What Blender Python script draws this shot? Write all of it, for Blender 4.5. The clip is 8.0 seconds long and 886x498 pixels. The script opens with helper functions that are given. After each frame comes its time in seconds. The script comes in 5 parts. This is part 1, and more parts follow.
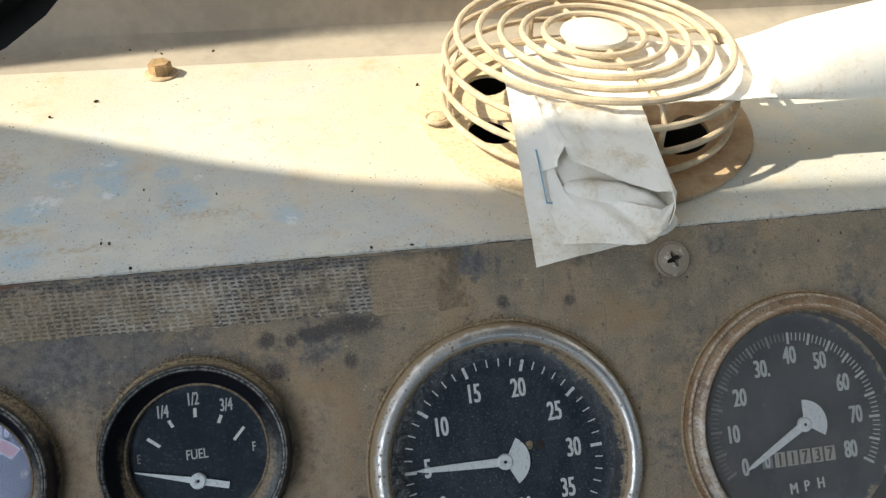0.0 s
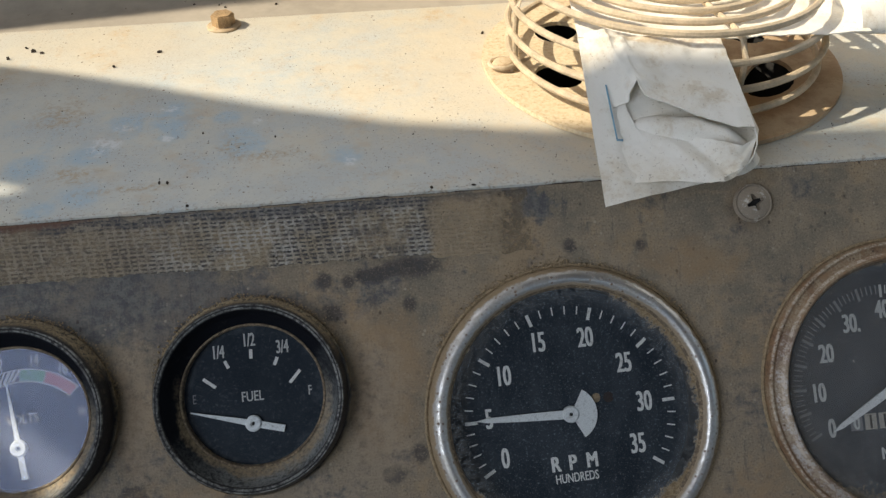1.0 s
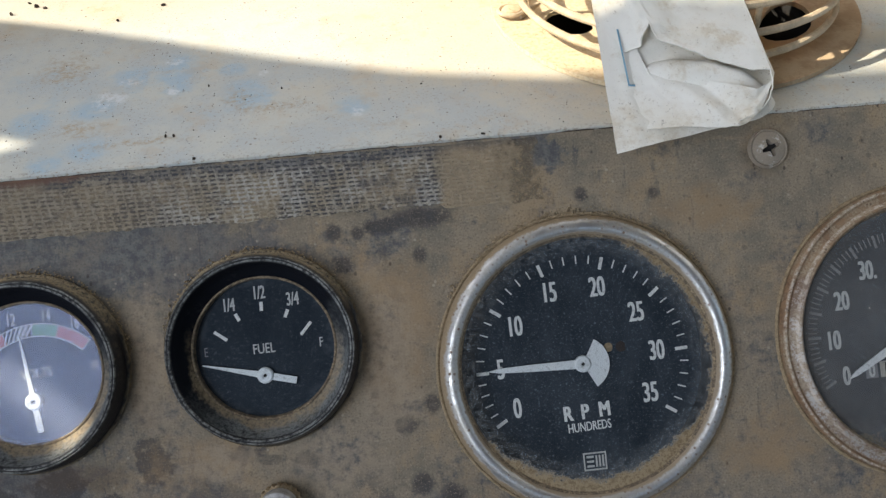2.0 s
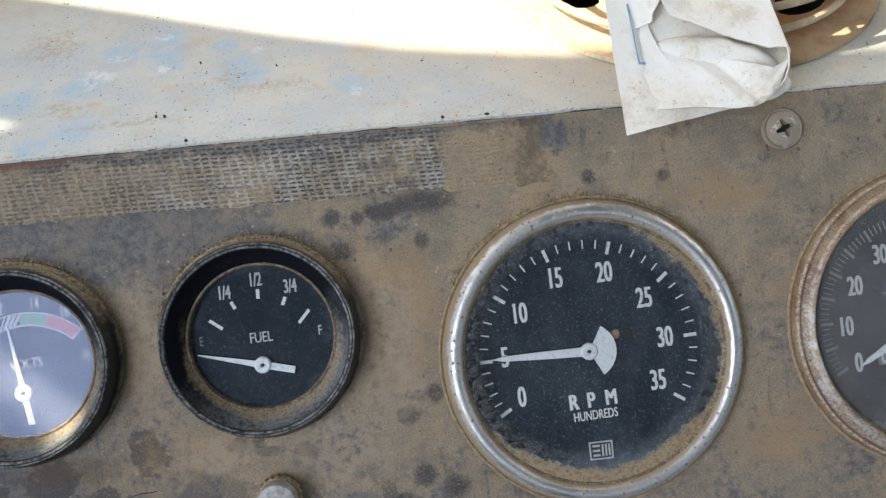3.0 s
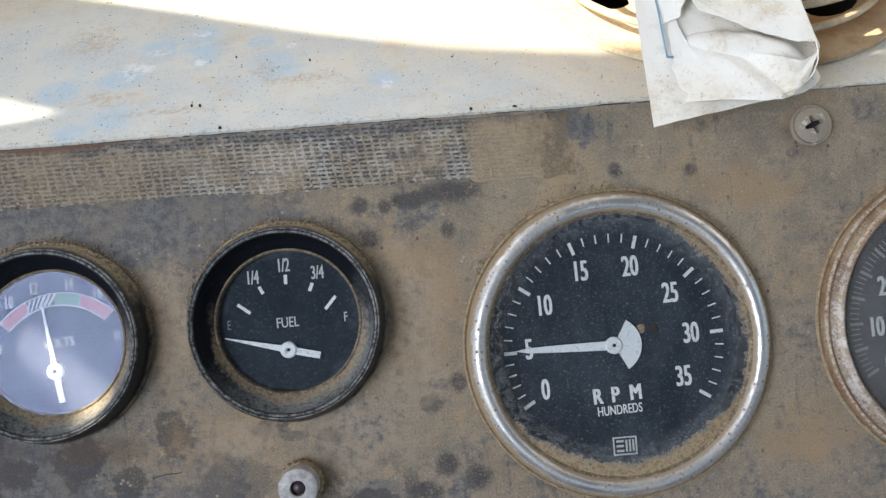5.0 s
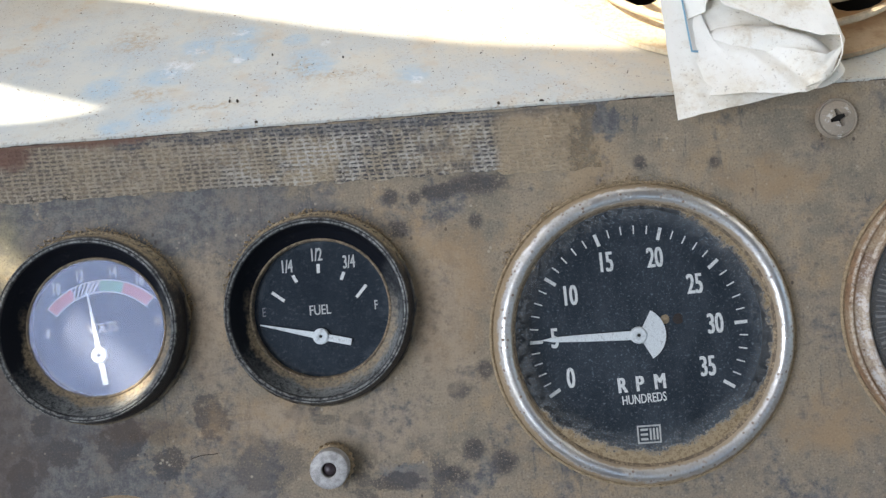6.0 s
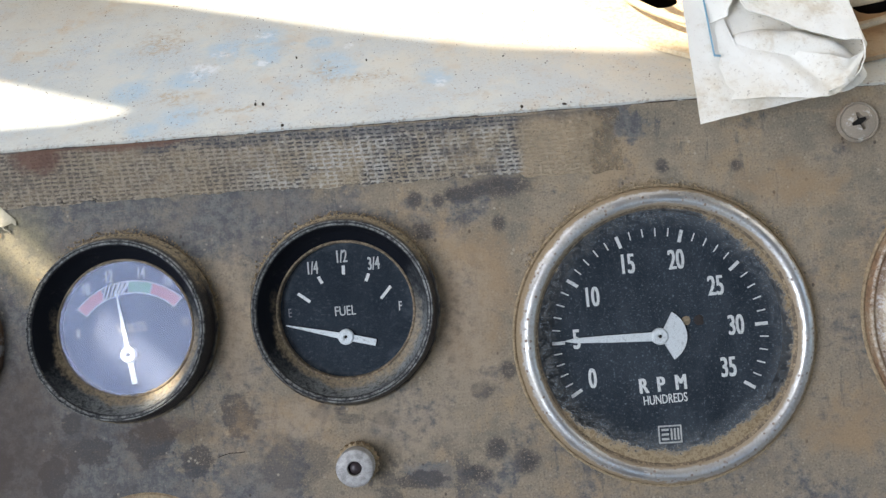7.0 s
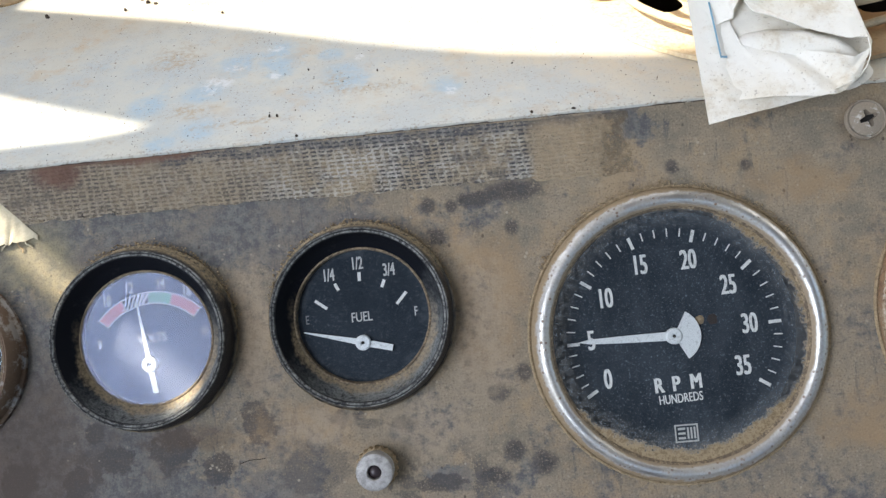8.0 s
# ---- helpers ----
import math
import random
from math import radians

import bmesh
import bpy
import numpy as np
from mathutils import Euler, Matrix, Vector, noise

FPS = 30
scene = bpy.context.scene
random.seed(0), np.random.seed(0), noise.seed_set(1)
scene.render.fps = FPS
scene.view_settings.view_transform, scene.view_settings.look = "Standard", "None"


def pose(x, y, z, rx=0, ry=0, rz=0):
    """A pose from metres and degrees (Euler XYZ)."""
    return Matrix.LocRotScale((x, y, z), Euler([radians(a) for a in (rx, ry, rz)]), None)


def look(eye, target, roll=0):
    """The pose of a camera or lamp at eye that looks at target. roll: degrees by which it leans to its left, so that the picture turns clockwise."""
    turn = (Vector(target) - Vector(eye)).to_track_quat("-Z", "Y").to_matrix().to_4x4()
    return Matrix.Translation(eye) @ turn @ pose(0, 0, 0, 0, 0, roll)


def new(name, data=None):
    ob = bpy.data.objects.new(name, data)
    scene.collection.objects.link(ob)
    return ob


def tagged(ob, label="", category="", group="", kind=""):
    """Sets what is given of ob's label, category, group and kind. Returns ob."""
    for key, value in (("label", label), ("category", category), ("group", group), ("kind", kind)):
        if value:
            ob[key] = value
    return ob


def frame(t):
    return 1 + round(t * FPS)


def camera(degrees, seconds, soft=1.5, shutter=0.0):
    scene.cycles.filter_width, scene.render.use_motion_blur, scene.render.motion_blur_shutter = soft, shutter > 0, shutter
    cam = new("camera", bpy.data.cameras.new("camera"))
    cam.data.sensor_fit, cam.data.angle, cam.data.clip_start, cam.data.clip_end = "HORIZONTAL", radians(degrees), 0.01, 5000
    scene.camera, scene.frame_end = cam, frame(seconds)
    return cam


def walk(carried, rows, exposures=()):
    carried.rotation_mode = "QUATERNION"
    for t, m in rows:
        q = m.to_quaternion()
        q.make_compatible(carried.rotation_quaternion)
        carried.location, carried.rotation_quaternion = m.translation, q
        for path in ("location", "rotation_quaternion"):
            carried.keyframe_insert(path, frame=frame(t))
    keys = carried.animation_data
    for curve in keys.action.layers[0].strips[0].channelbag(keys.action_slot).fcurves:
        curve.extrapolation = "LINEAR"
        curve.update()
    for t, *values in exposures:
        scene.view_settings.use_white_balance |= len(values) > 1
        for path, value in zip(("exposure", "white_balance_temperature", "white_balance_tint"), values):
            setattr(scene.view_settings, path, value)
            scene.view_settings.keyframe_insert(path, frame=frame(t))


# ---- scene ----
cam = camera(55.9, 8.0, soft=1.4)
PATH = [
    (0, (-0.0594, -0.2246, 0.1790), (0.0991, 0.5438, -0.4410), 2.30),
    (0.1, (-0.0617, -0.2203, 0.1778), (0.1374, 0.5281, -0.4549), 4.73),
    (0.2, (-0.0668, -0.2193, 0.1785), (0.1006, 0.5405, -0.4497), 2.21),
    (0.3, (-0.0610, -0.2204, 0.1747), (0.0815, 0.5498, -0.4470), 1.64),
    (0.4, (-0.0609, -0.2167, 0.1722), (0.0493, 0.5574, -0.4512), -1.27),
    (0.5, (-0.0525, -0.2191, 0.1667), (0.0257, 0.5691, -0.4438), -2.76),
    (0.6, (-0.0545, -0.2149, 0.1658), (0.0569, 0.5726, -0.4404), -2.76),
    (0.7, (-0.0571, -0.2151, 0.1670), (0.0569, 0.5674, -0.4451), -0.93),
    (0.8, (-0.0590, -0.2162, 0.1668), (0.0202, 0.5714, -0.4442), -2.36),
    (0.9, (-0.0601, -0.2213, 0.1621), (0.0200, 0.5639, -0.4519), -2.13),
    (1, (-0.0567, -0.2265, 0.1574), (0.0184, 0.5497, -0.4687), -1.17),
    (1.2, (-0.0574, -0.2218, 0.1619), (0.0585, 0.5266, -0.4912), 0.98),
    (1.5, (-0.0618, -0.2294, 0.1582), (0.0297, 0.5304, -0.4854), -0.87),
    (1.7, (-0.0554, -0.2271, 0.1579), (0.0114, 0.5204, -0.5031), -1.63),
    (2, (-0.0559, -0.2269, 0.1531), (-0.0000, 0.5211, -0.5082), -2.64),
    (2.2, (-0.0591, -0.2239, 0.1565), (-0.0133, 0.5166, -0.5139), -3.73),
    (3.3, (-0.0564, -0.2161, 0.1462), (0.0078, 0.5051, -0.5435), -2.03),
    (3.5, (-0.0561, -0.2199, 0.1432), (0.0116, 0.5113, -0.5356), -2.00),
    (4, (-0.0557, -0.2191, 0.1422), (0.0045, 0.5111, -0.5384), -2.32),
    (4.2, (-0.0557, -0.2190, 0.1420), (0.0104, 0.5123, -0.5369), -1.84),
    (4.5, (-0.0575, -0.2214, 0.1430), (-0.0073, 0.5139, -0.5329), -2.05),
    (4.7, (-0.0576, -0.2237, 0.1428), (-0.0160, 0.5184, -0.5262), -2.47),
    (5, (-0.0570, -0.2266, 0.1431), (-0.0322, 0.5227, -0.5187), -3.28),
    (5.2, (-0.0601, -0.2290, 0.1444), (-0.0429, 0.5210, -0.5169), -3.45),
    (6.3, (-0.0538, -0.2351, 0.1449), (-0.0761, 0.5189, -0.5116), -5.46),
    (6.5, (-0.0567, -0.2322, 0.1451), (-0.0714, 0.5115, -0.5233), -4.90),
    (6.8, (-0.0581, -0.2361, 0.1480), (-0.0973, 0.5137, -0.5125), -5.73),
    (7, (-0.0598, -0.2354, 0.1494), (-0.0872, 0.5137, -0.5125), -5.59),
    (7.3, (-0.0594, -0.2368, 0.1488), (-0.0953, 0.5121, -0.5129), -7.02),
    (7.5, (-0.0586, -0.2375, 0.1482), (-0.0985, 0.5156, -0.5085), -7.17),
    (7.8, (-0.0597, -0.2379, 0.1484), (-0.1070, 0.5127, -0.5106), -8.08),
    (8, (-0.0608, -0.2396, 0.1501), (-0.1004, 0.5193, -0.4999), -7.39),
]
walk(cam, [(t, look(eye, target, roll)) for t, eye, target, roll in PATH],
     exposures=[(0.0, 0.60, 6850, 7), (0.3, 0.20, 6850, 8), (0.5, 0.06, 6850, 9), (1.0, 0.20, 6850, 10), (1.5, 0.38, 6750, 10), (2.0, 0.68, 6700, 10), (3.3, 1.28, 6750, 11), (5.0, 1.32, 6750, 11), (8.0, 1.36, 6750, 11)])

# ---- light ----
LEFT_X, RIGHT_X, ROOF_Z, FLOOR_Z, REAR_Y = -0.55, 1.45, 0.95, -0.85, -1.15   # the cab's inside
SUN_WAY = Vector((-1.148, 0.055, 1.0)).normalized()          # towards the sun, in at the left door
sun = new("sun", bpy.data.lights.new("sun", "SUN"))
sun.data.energy, sun.data.angle, sun.data.color = 5.0, radians(0.8), (1.0, 0.925, 0.79)
sun.matrix_world = look((0, 0, 3), Vector((0, 0, 3)) - SUN_WAY)

world = bpy.data.worlds.new("sky")
scene.world = world
world.use_nodes = True
sky = world.node_tree.nodes.new("ShaderNodeTexSky")
sky.sky_type, sky.sun_disc = "NISHITA", False
sky.sun_elevation = math.asin(SUN_WAY.z)
sky.sun_rotation = math.atan2(SUN_WAY.x, SUN_WAY.y)
background = world.node_tree.nodes["Background"]
background.inputs["Strength"].default_value = 0.13
world.node_tree.links.new(sky.outputs["Color"], background.inputs["Color"])


def window_lamp(name, where, target, width, height, watts, color):
    """An area lamp added at an opening, standing in for sky light."""
    lamp = new(name, bpy.data.lights.new(name, "AREA"))
    lamp.data.shape, lamp.data.size, lamp.data.size_y = "RECTANGLE", width, height
    lamp.data.energy, lamp.data.color = watts, color
    lamp.matrix_world = look(where, target)
    return lamp


window_lamp("windscreen_skylight", (0.30, 0.36, 0.40), (0.05, -0.1, 0.0), 1.4, 0.42, 1.8, (1.0, 0.98, 0.94))
window_lamp("left_window_skylight", (LEFT_X + 0.005, -0.71, 0.41), (0.0, -0.71, 0.33), 0.60, 0.60, 4.9, (0.78, 0.86, 1.0))
# Fill lamp added at the left gap to brighten dash top and bag.
window_lamp("left_gap_fill", (LEFT_X + 0.005, 0.135, 0.56), (0.10, 0.05, 0.0), 0.14, 0.50, 0.55, (0.86, 0.92, 1.0))

# ---- materials ----


class Graph:
    """A small builder for node materials, in object coordinates (metres)."""

    def __init__(self, name):
        self.mat = bpy.data.materials.new(name)
        self.mat.use_nodes = True
        self.tree = self.mat.node_tree
        self.shader = self.tree.nodes["Principled BSDF"]
        self.co = self.tree.nodes.new("ShaderNodeTexCoord").outputs["Object"]

    def put(self, socket, value):
        if isinstance(value, bpy.types.NodeSocket):
            self.tree.links.new(value, socket)
        elif isinstance(value, (tuple, list)) and len(value) == 3 and socket.type == "RGBA":
            socket.default_value = (*value, 1.0)
        else:
            socket.default_value = value

    def math(self, op, a, b=0.0, c=0.0, clamp=False):
        node = self.tree.nodes.new("ShaderNodeMath")
        node.operation, node.use_clamp = op, clamp
        for socket, value in zip(node.inputs, (a, b, c)):
            self.put(socket, value)
        return node.outputs[0]

    def mapped(self, scale=(1, 1, 1), move=(0, 0, 0), turn=0.0):
        node = self.tree.nodes.new("ShaderNodeMapping")
        self.put(node.inputs["Vector"], self.co)
        node.inputs["Scale"].default_value = scale
        node.inputs["Location"].default_value = move
        node.inputs["Rotation"].default_value = (0, 0, turn)
        return node.outputs[0]

    def noise(self, scale, detail=4.0, rough=0.55, vector=None, warp=0.0):
        node = self.tree.nodes.new("ShaderNodeTexNoise")
        self.put(node.inputs["Vector"], vector or self.co)
        for key, value in (("Scale", scale), ("Detail", detail), ("Roughness", rough), ("Distortion", warp)):
            node.inputs[key].default_value = value
        return node.outputs[0]

    def cells(self, scale, vector=None, feature="F1", random=1.0):
        node = self.tree.nodes.new("ShaderNodeTexVoronoi")
        node.feature = feature
        self.put(node.inputs["Vector"], vector or self.co)
        node.inputs["Scale"].default_value = scale
        node.inputs["Randomness"].default_value = random
        return node.outputs["Distance"]

    def step(self, value, low, high, out_low=0.0, out_high=1.0):
        node = self.tree.nodes.new("ShaderNodeMapRange")
        node.interpolation_type = "SMOOTHSTEP"
        for key, v in (("Value", value), ("From Min", low), ("From Max", high), ("To Min", out_low), ("To Max", out_high)):
            self.put(node.inputs[key], v)
        return node.outputs[0]

    def axis(self, name, vector=None):
        node = self.tree.nodes.new("ShaderNodeSeparateXYZ")
        self.put(node.inputs[0], vector or self.co)
        return node.outputs[name]

    def blob(self, x, y, rx, ry, ragged=0.5, scale=160.0, soft=0.8):
        """1 inside a ragged oval round (x, y), 0 outside."""
        node = self.tree.nodes.new("ShaderNodeVectorMath")
        node.operation = "LENGTH"
        self.put(node.inputs[0], self.mapped((1 / rx, 1 / ry, 0), (-x / rx, -y / ry, 0)))
        far = self.math("ADD", node.outputs["Value"], self.math("MULTIPLY", self.math("SUBTRACT", self.noise(scale, 6.0, 0.7), 0.5), 2.6 * ragged))
        return self.step(far, 0.85 - soft / 2, 0.85 + soft / 2, 1.0, 0.0)

    def mix(self, fac, a, b, how="MIX"):
        node = self.tree.nodes.new("ShaderNodeMix")
        node.data_type, node.blend_type = "RGBA", how
        self.put(node.inputs[0], fac)
        self.put(node.inputs[6], a)
        self.put(node.inputs[7], b)
        return node.outputs[2]

    def any(self, *masks):
        out = masks[0]
        for m in masks[1:]:
            out = self.math("MAXIMUM", out, m)
        return out

    def bump(self, height, strength=0.5, depth=0.001, below=None):
        node = self.tree.nodes.new("ShaderNodeBump")
        node.inputs["Strength"].default_value = strength
        node.inputs["Distance"].default_value = depth
        self.put(node.inputs["Height"], height)
        if below:
            self.put(node.inputs["Normal"], below)
        return node.outputs[0]

    def done(self, color, rough=0.6, metal=0.0, normal=None, **more):
        self.put(self.shader.inputs["Base Color"], color)
        self.put(self.shader.inputs["Roughness"], rough)
        self.put(self.shader.inputs["Metallic"], metal)
        if normal:
            self.put(self.shader.inputs["Normal"], normal)
        for key, value in more.items():
            self.put(self.shader.inputs[key.replace("_", " ")], value)
        return self.mat




def top_paint():
    g = Graph("dusty cream dash paint")
    cloud, mid, fine = g.noise(14, 5, 0.6), g.noise(70, 6, 0.7), g.noise(420, 3, 0.6)
    base = g.mix(g.step(g.noise(30, 6, 0.7), 0.40, 0.60), (0.59, 0.575, 0.50), (0.515, 0.53, 0.50))
    # worn down to an older pale blue coat
    worn = g.any(g.blob(-0.177, 0.032, 0.008, 0.009, 0.5, 110), g.blob(-0.157, 0.037, 0.010, 0.007, 0.6, 120), g.blob(-0.146, 0.057, 0.009, 0.010, 0.6, 110), g.blob(-0.110, 0.058, 0.006, 0.005, 0.5, 140), g.blob(-0.153, 0.0117, 0.0075, 0.0070, 0.4, 140),
                 g.blob(-0.166, 0.0053, 0.0065, 0.0060, 0.4, 140), g.blob(-0.066, 0.026, 0.0075, 0.0065, 0.5, 120), g.blob(-0.130, 0.058, 0.010, 0.015, 0.8, 90), g.blob(-0.103, 0.039, 0.010, 0.011, 0.7, 90))
    stray = g.math("MULTIPLY", g.step(g.noise(24, 5, 0.7, g.mapped((1, 1.2, 1), (0.31, 0.12, 0))), 0.54, 0.72), g.step(g.axis("X"), -0.08, 0.0, 0.6, 0.0))
    base = g.mix(g.math("MULTIPLY", g.any(worn, stray), g.step(g.noise(160, 5, 0.75), 0.34, 0.58, 0.40, 1.0)), base, (0.405, 0.510, 0.565))
    scuff = g.any(g.blob(-0.1527, 0.0432, 0.0065, 0.0060, 0.8, 160), g.blob(-0.1473, 0.0548, 0.0050, 0.0022, 0.8, 160), g.blob(-0.1317, 0.0677, 0.0040, 0.0026, 0.8, 160), g.blob(-0.0644, 0.0218, 0.0030, 0.0036, 0.6, 160),
                  g.blob(-0.1302, 0.0452, 0.0030, 0.0025, 0.8, 160), g.blob(-0.0986, 0.0535, 0.0020, 0.0022, 0.6, 160))
    base = g.mix(g.math("MULTIPLY", g.math("MULTIPLY", scuff, g.step(g.noise(300, 4, 0.7), 0.40, 0.58)), 0.7), base, (0.74, 0.75, 0.75))
    # sand dust, thicker towards the back, and thin drifts
    drift = g.math("ADD", g.math("MULTIPLY", cloud, 0.8), g.step(g.axis("Y"), 0.0, 0.17, -0.10, 0.16))
    base = g.mix(g.step(drift, 0.36, 0.66, 0.0, 0.6), base, (0.58, 0.475, 0.325))
    base = g.mix(g.math("MULTIPLY", g.blob(0.030, 0.085, 0.120, 0.070, 0.7, 30), 0.55), base, (0.64, 0.515, 0.335))
    stain = g.math("MULTIPLY", g.step(mid, 0.50, 0.64), g.step(g.noise(20, 4, 0.65, g.mapped((1, 1, 1), (0.6, 0.8, 0))), 0.42, 0.60))
    base = g.mix(g.math("MULTIPLY", stain, g.step(g.axis("Y"), 0.02, 0.12, 0.35, 0.7)), base, (0.56, 0.41, 0.24))
    lines = g.any(g.blob(-0.137, 0.0140, 0.018, 0.0022, 1.4, 150), g.blob(-0.094, 0.0300, 0.012, 0.0040, 1.5, 110), g.blob(-0.173, 0.067, 0.010, 0.012, 1.5, 150), g.blob(-0.159, 0.025, 0.008, 0.0060, 1.5, 200), g.blob(-0.107, 0.0368, 0.006, 0.005, 1.4, 150),
                  g.math("MULTIPLY", g.step(g.noise(34, 5, 0.7, g.mapped((0.7, 1.8, 1), (0.2, 0.4, 0))), 0.58, 0.70), 0.6))
    base = g.mix(g.math("MULTIPLY", g.math("MULTIPLY", lines, g.step(g.noise(420, 4, 0.7), 0.40, 0.60)), 0.70), base, (0.45, 0.345, 0.21))
    grit = g.step(g.noise(1000, 2, 0.7), 0.59, 0.67)
    base = g.mix(g.math("MULTIPLY", grit, g.step(g.noise(60, 4, 0.7), 0.36, 0.62, 0.08, 0.75)), base, (0.31, 0.22, 0.125))
    base = g.mix(g.math("MULTIPLY", g.step(g.noise(700, 3, 0.75, g.mapped((1, 1, 1), (0.7, 0.2, 0))), 0.60, 0.70), 0.45), base, (0.72, 0.69, 0.62))
    chip = g.math("MULTIPLY", g.step(g.math("ADD", g.cells(230), g.math("MULTIPLY", g.noise(90, 3), 0.10)), 0.20, 0.12), g.step(g.noise(48, 3), 0.48, 0.62))
    base = g.mix(chip, base, (0.19, 0.135, 0.085))
    # dirt trodden into the front edge
    edge = g.math("MULTIPLY", g.step(g.math("ADD", g.axis("Y"), g.math("MULTIPLY", g.noise(140, 5, 0.75), 0.006)), 0.0062, 0.0030), g.step(g.noise(500, 4, 0.75), 0.50, 0.62))
    base = g.mix(g.math("MULTIPLY", edge, 0.6), base, (0.30, 0.245, 0.17))
    return g.done(base, g.step(cloud, 0.3, 0.7, 0.5, 0.72), 0.0, g.bump(g.math("ADD", fine, g.math("MULTIPLY", mid, 3.0)), 0.25, 0.0006))


def panel_paint():
    g = Graph("dusty grey panel paint")
    u = g.axis("X")
    big, mid, fine, grain = g.noise(13, 6, 0.62), g.noise(55, 6, 0.68), g.noise(300, 4, 0.7), g.noise(1500, 2, 0.6)
    coat = g.mix(g.step(fine, 0.38, 0.62), (0.100, 0.099, 0.100), (0.170, 0.164, 0.152))
    coat = g.mix(g.step(g.noise(45, 6, 0.72, g.mapped((1, 1, 1), (0.2, 0.9, 0))), 0.44, 0.64, 0.0, 0.7), coat, (0.215, 0.178, 0.140))
    dust = g.mix(g.step(mid, 0.36, 0.64), (0.325, 0.258, 0.178), (0.240, 0.198, 0.145))
    dust = g.mix(g.math("MULTIPLY", g.step(g.noise(24, 5, 0.7, g.mapped((1, 1, 1), (0.5, 0.3, 0))), 0.50, 0.66), 0.6), dust, (0.353, 0.248, 0.142))
    dust = g.mix(g.math("MULTIPLY", g.step(g.noise(40, 5, 0.7, g.mapped((1, 1, 1), (0.1, 0.7, 0))), 0.48, 0.66), 0.7), dust, (0.176, 0.157, 0.123))
    dust = g.mix(g.math("MULTIPLY", g.step(g.noise(70, 5, 0.72, g.mapped((1.2, 0.7, 1), (0.4, 0.4, 0), -0.4)), 0.55, 0.66), 0.5), dust, (0.361, 0.262, 0.159))
    # the left end and the strip under the residue carry less dust
    cover = g.math("ADD", g.math("ADD", g.math("MULTIPLY", big, 0.75), g.math("ADD", g.math("MULTIPLY", mid, 0.80), g.math("MULTIPLY", fine, 0.45))), g.step(u, -0.24, -0.09, -0.22, 0.0))
    bare = g.any(g.math("MULTIPLY", g.blob(-0.150, -0.030, 0.080, 0.015, 0.9, 45), 0.55), g.math("MULTIPLY", g.blob(-0.190, -0.112, 0.040, 0.022, 1.1, 80), 0.6), g.blob(-0.232, -0.090, 0.026, 0.050, 0.9, 60), g.blob(-0.0055, -0.007, 0.012, 0.006, 1.0, 110), g.blob(-0.132, -0.118, 0.014, 0.008, 1.1, 80),
                 g.blob(-0.075, -0.117, 0.013, 0.005, 1.1, 100))
    cover = g.step(g.math("SUBTRACT", cover, g.math("MULTIPLY", bare, 0.30)), 0.80, 1.02)
    base = g.mix(cover, coat, dust)
    # round grease and water spots, large and small
    spots = g.math("MULTIPLY", g.step(g.math("ADD", g.cells(90), g.math("MULTIPLY", fine, 0.14)), 0.34, 0.22), g.step(g.noise(20, 3), 0.50, 0.62))
    dots = g.math("MULTIPLY", g.step(g.cells(210, g.mapped((1, 1, 0), (0.3, 0.1, 0))), 0.24, 0.14), g.step(g.noise(30, 3, 0.6, g.mapped((1, 1, 1), (0.6, 0.2, 0))), 0.50, 0.62))
    marks = g.any(g.blob(-0.0470, -0.0248, 0.0120, 0.0042, 0.7, 170), g.blob(-0.0600, -0.0262, 0.0075, 0.0028, 0.9, 200), g.math("MULTIPLY", spots, 0.22), g.math("MULTIPLY", dots, 0.45), g.blob(-0.0755, -0.0270, 0.0030, 0.0033, 0.35, 300), g.blob(-0.0678, -0.0279, 0.0025, 0.0024, 0.4, 300), g.blob(-0.0485, -0.0368, 0.0026, 0.0028, 0.3, 300),
                  g.blob(-0.105, -0.094, 0.0024, 0.0034, 0.4, 300), g.blob(-0.0489, -0.0849, 0.0032, 0.0037, 0.3, 300), g.blob(-0.0545, -0.1102, 0.0042, 0.0042, 0.4, 300), g.blob(-0.0450, -0.1148, 0.0048, 0.0048, 0.6, 240),
                  g.blob(-0.0572, -0.0911, 0.0036, 0.0034, 0.7, 240), g.blob(-0.0669, -0.0795, 0.0017, 0.0021, 0.4, 300), g.blob(-0.0733, -0.0376, 0.0044, 0.0036, 0.8, 200), g.blob(0.006, -0.022, 0.0024, 0.0028, 0.5, 300),
                  g.blob(0.030, -0.0235, 0.0022, 0.0024, 0.5, 300), g.blob(-0.111, -0.0945, 0.0040, 0.0022, 0.7, 200), g.blob(-0.062, -0.118, 0.0060, 0.0034, 0.9, 200), g.blob(-0.090, -0.098, 0.0050, 0.0026, 0.9, 200))
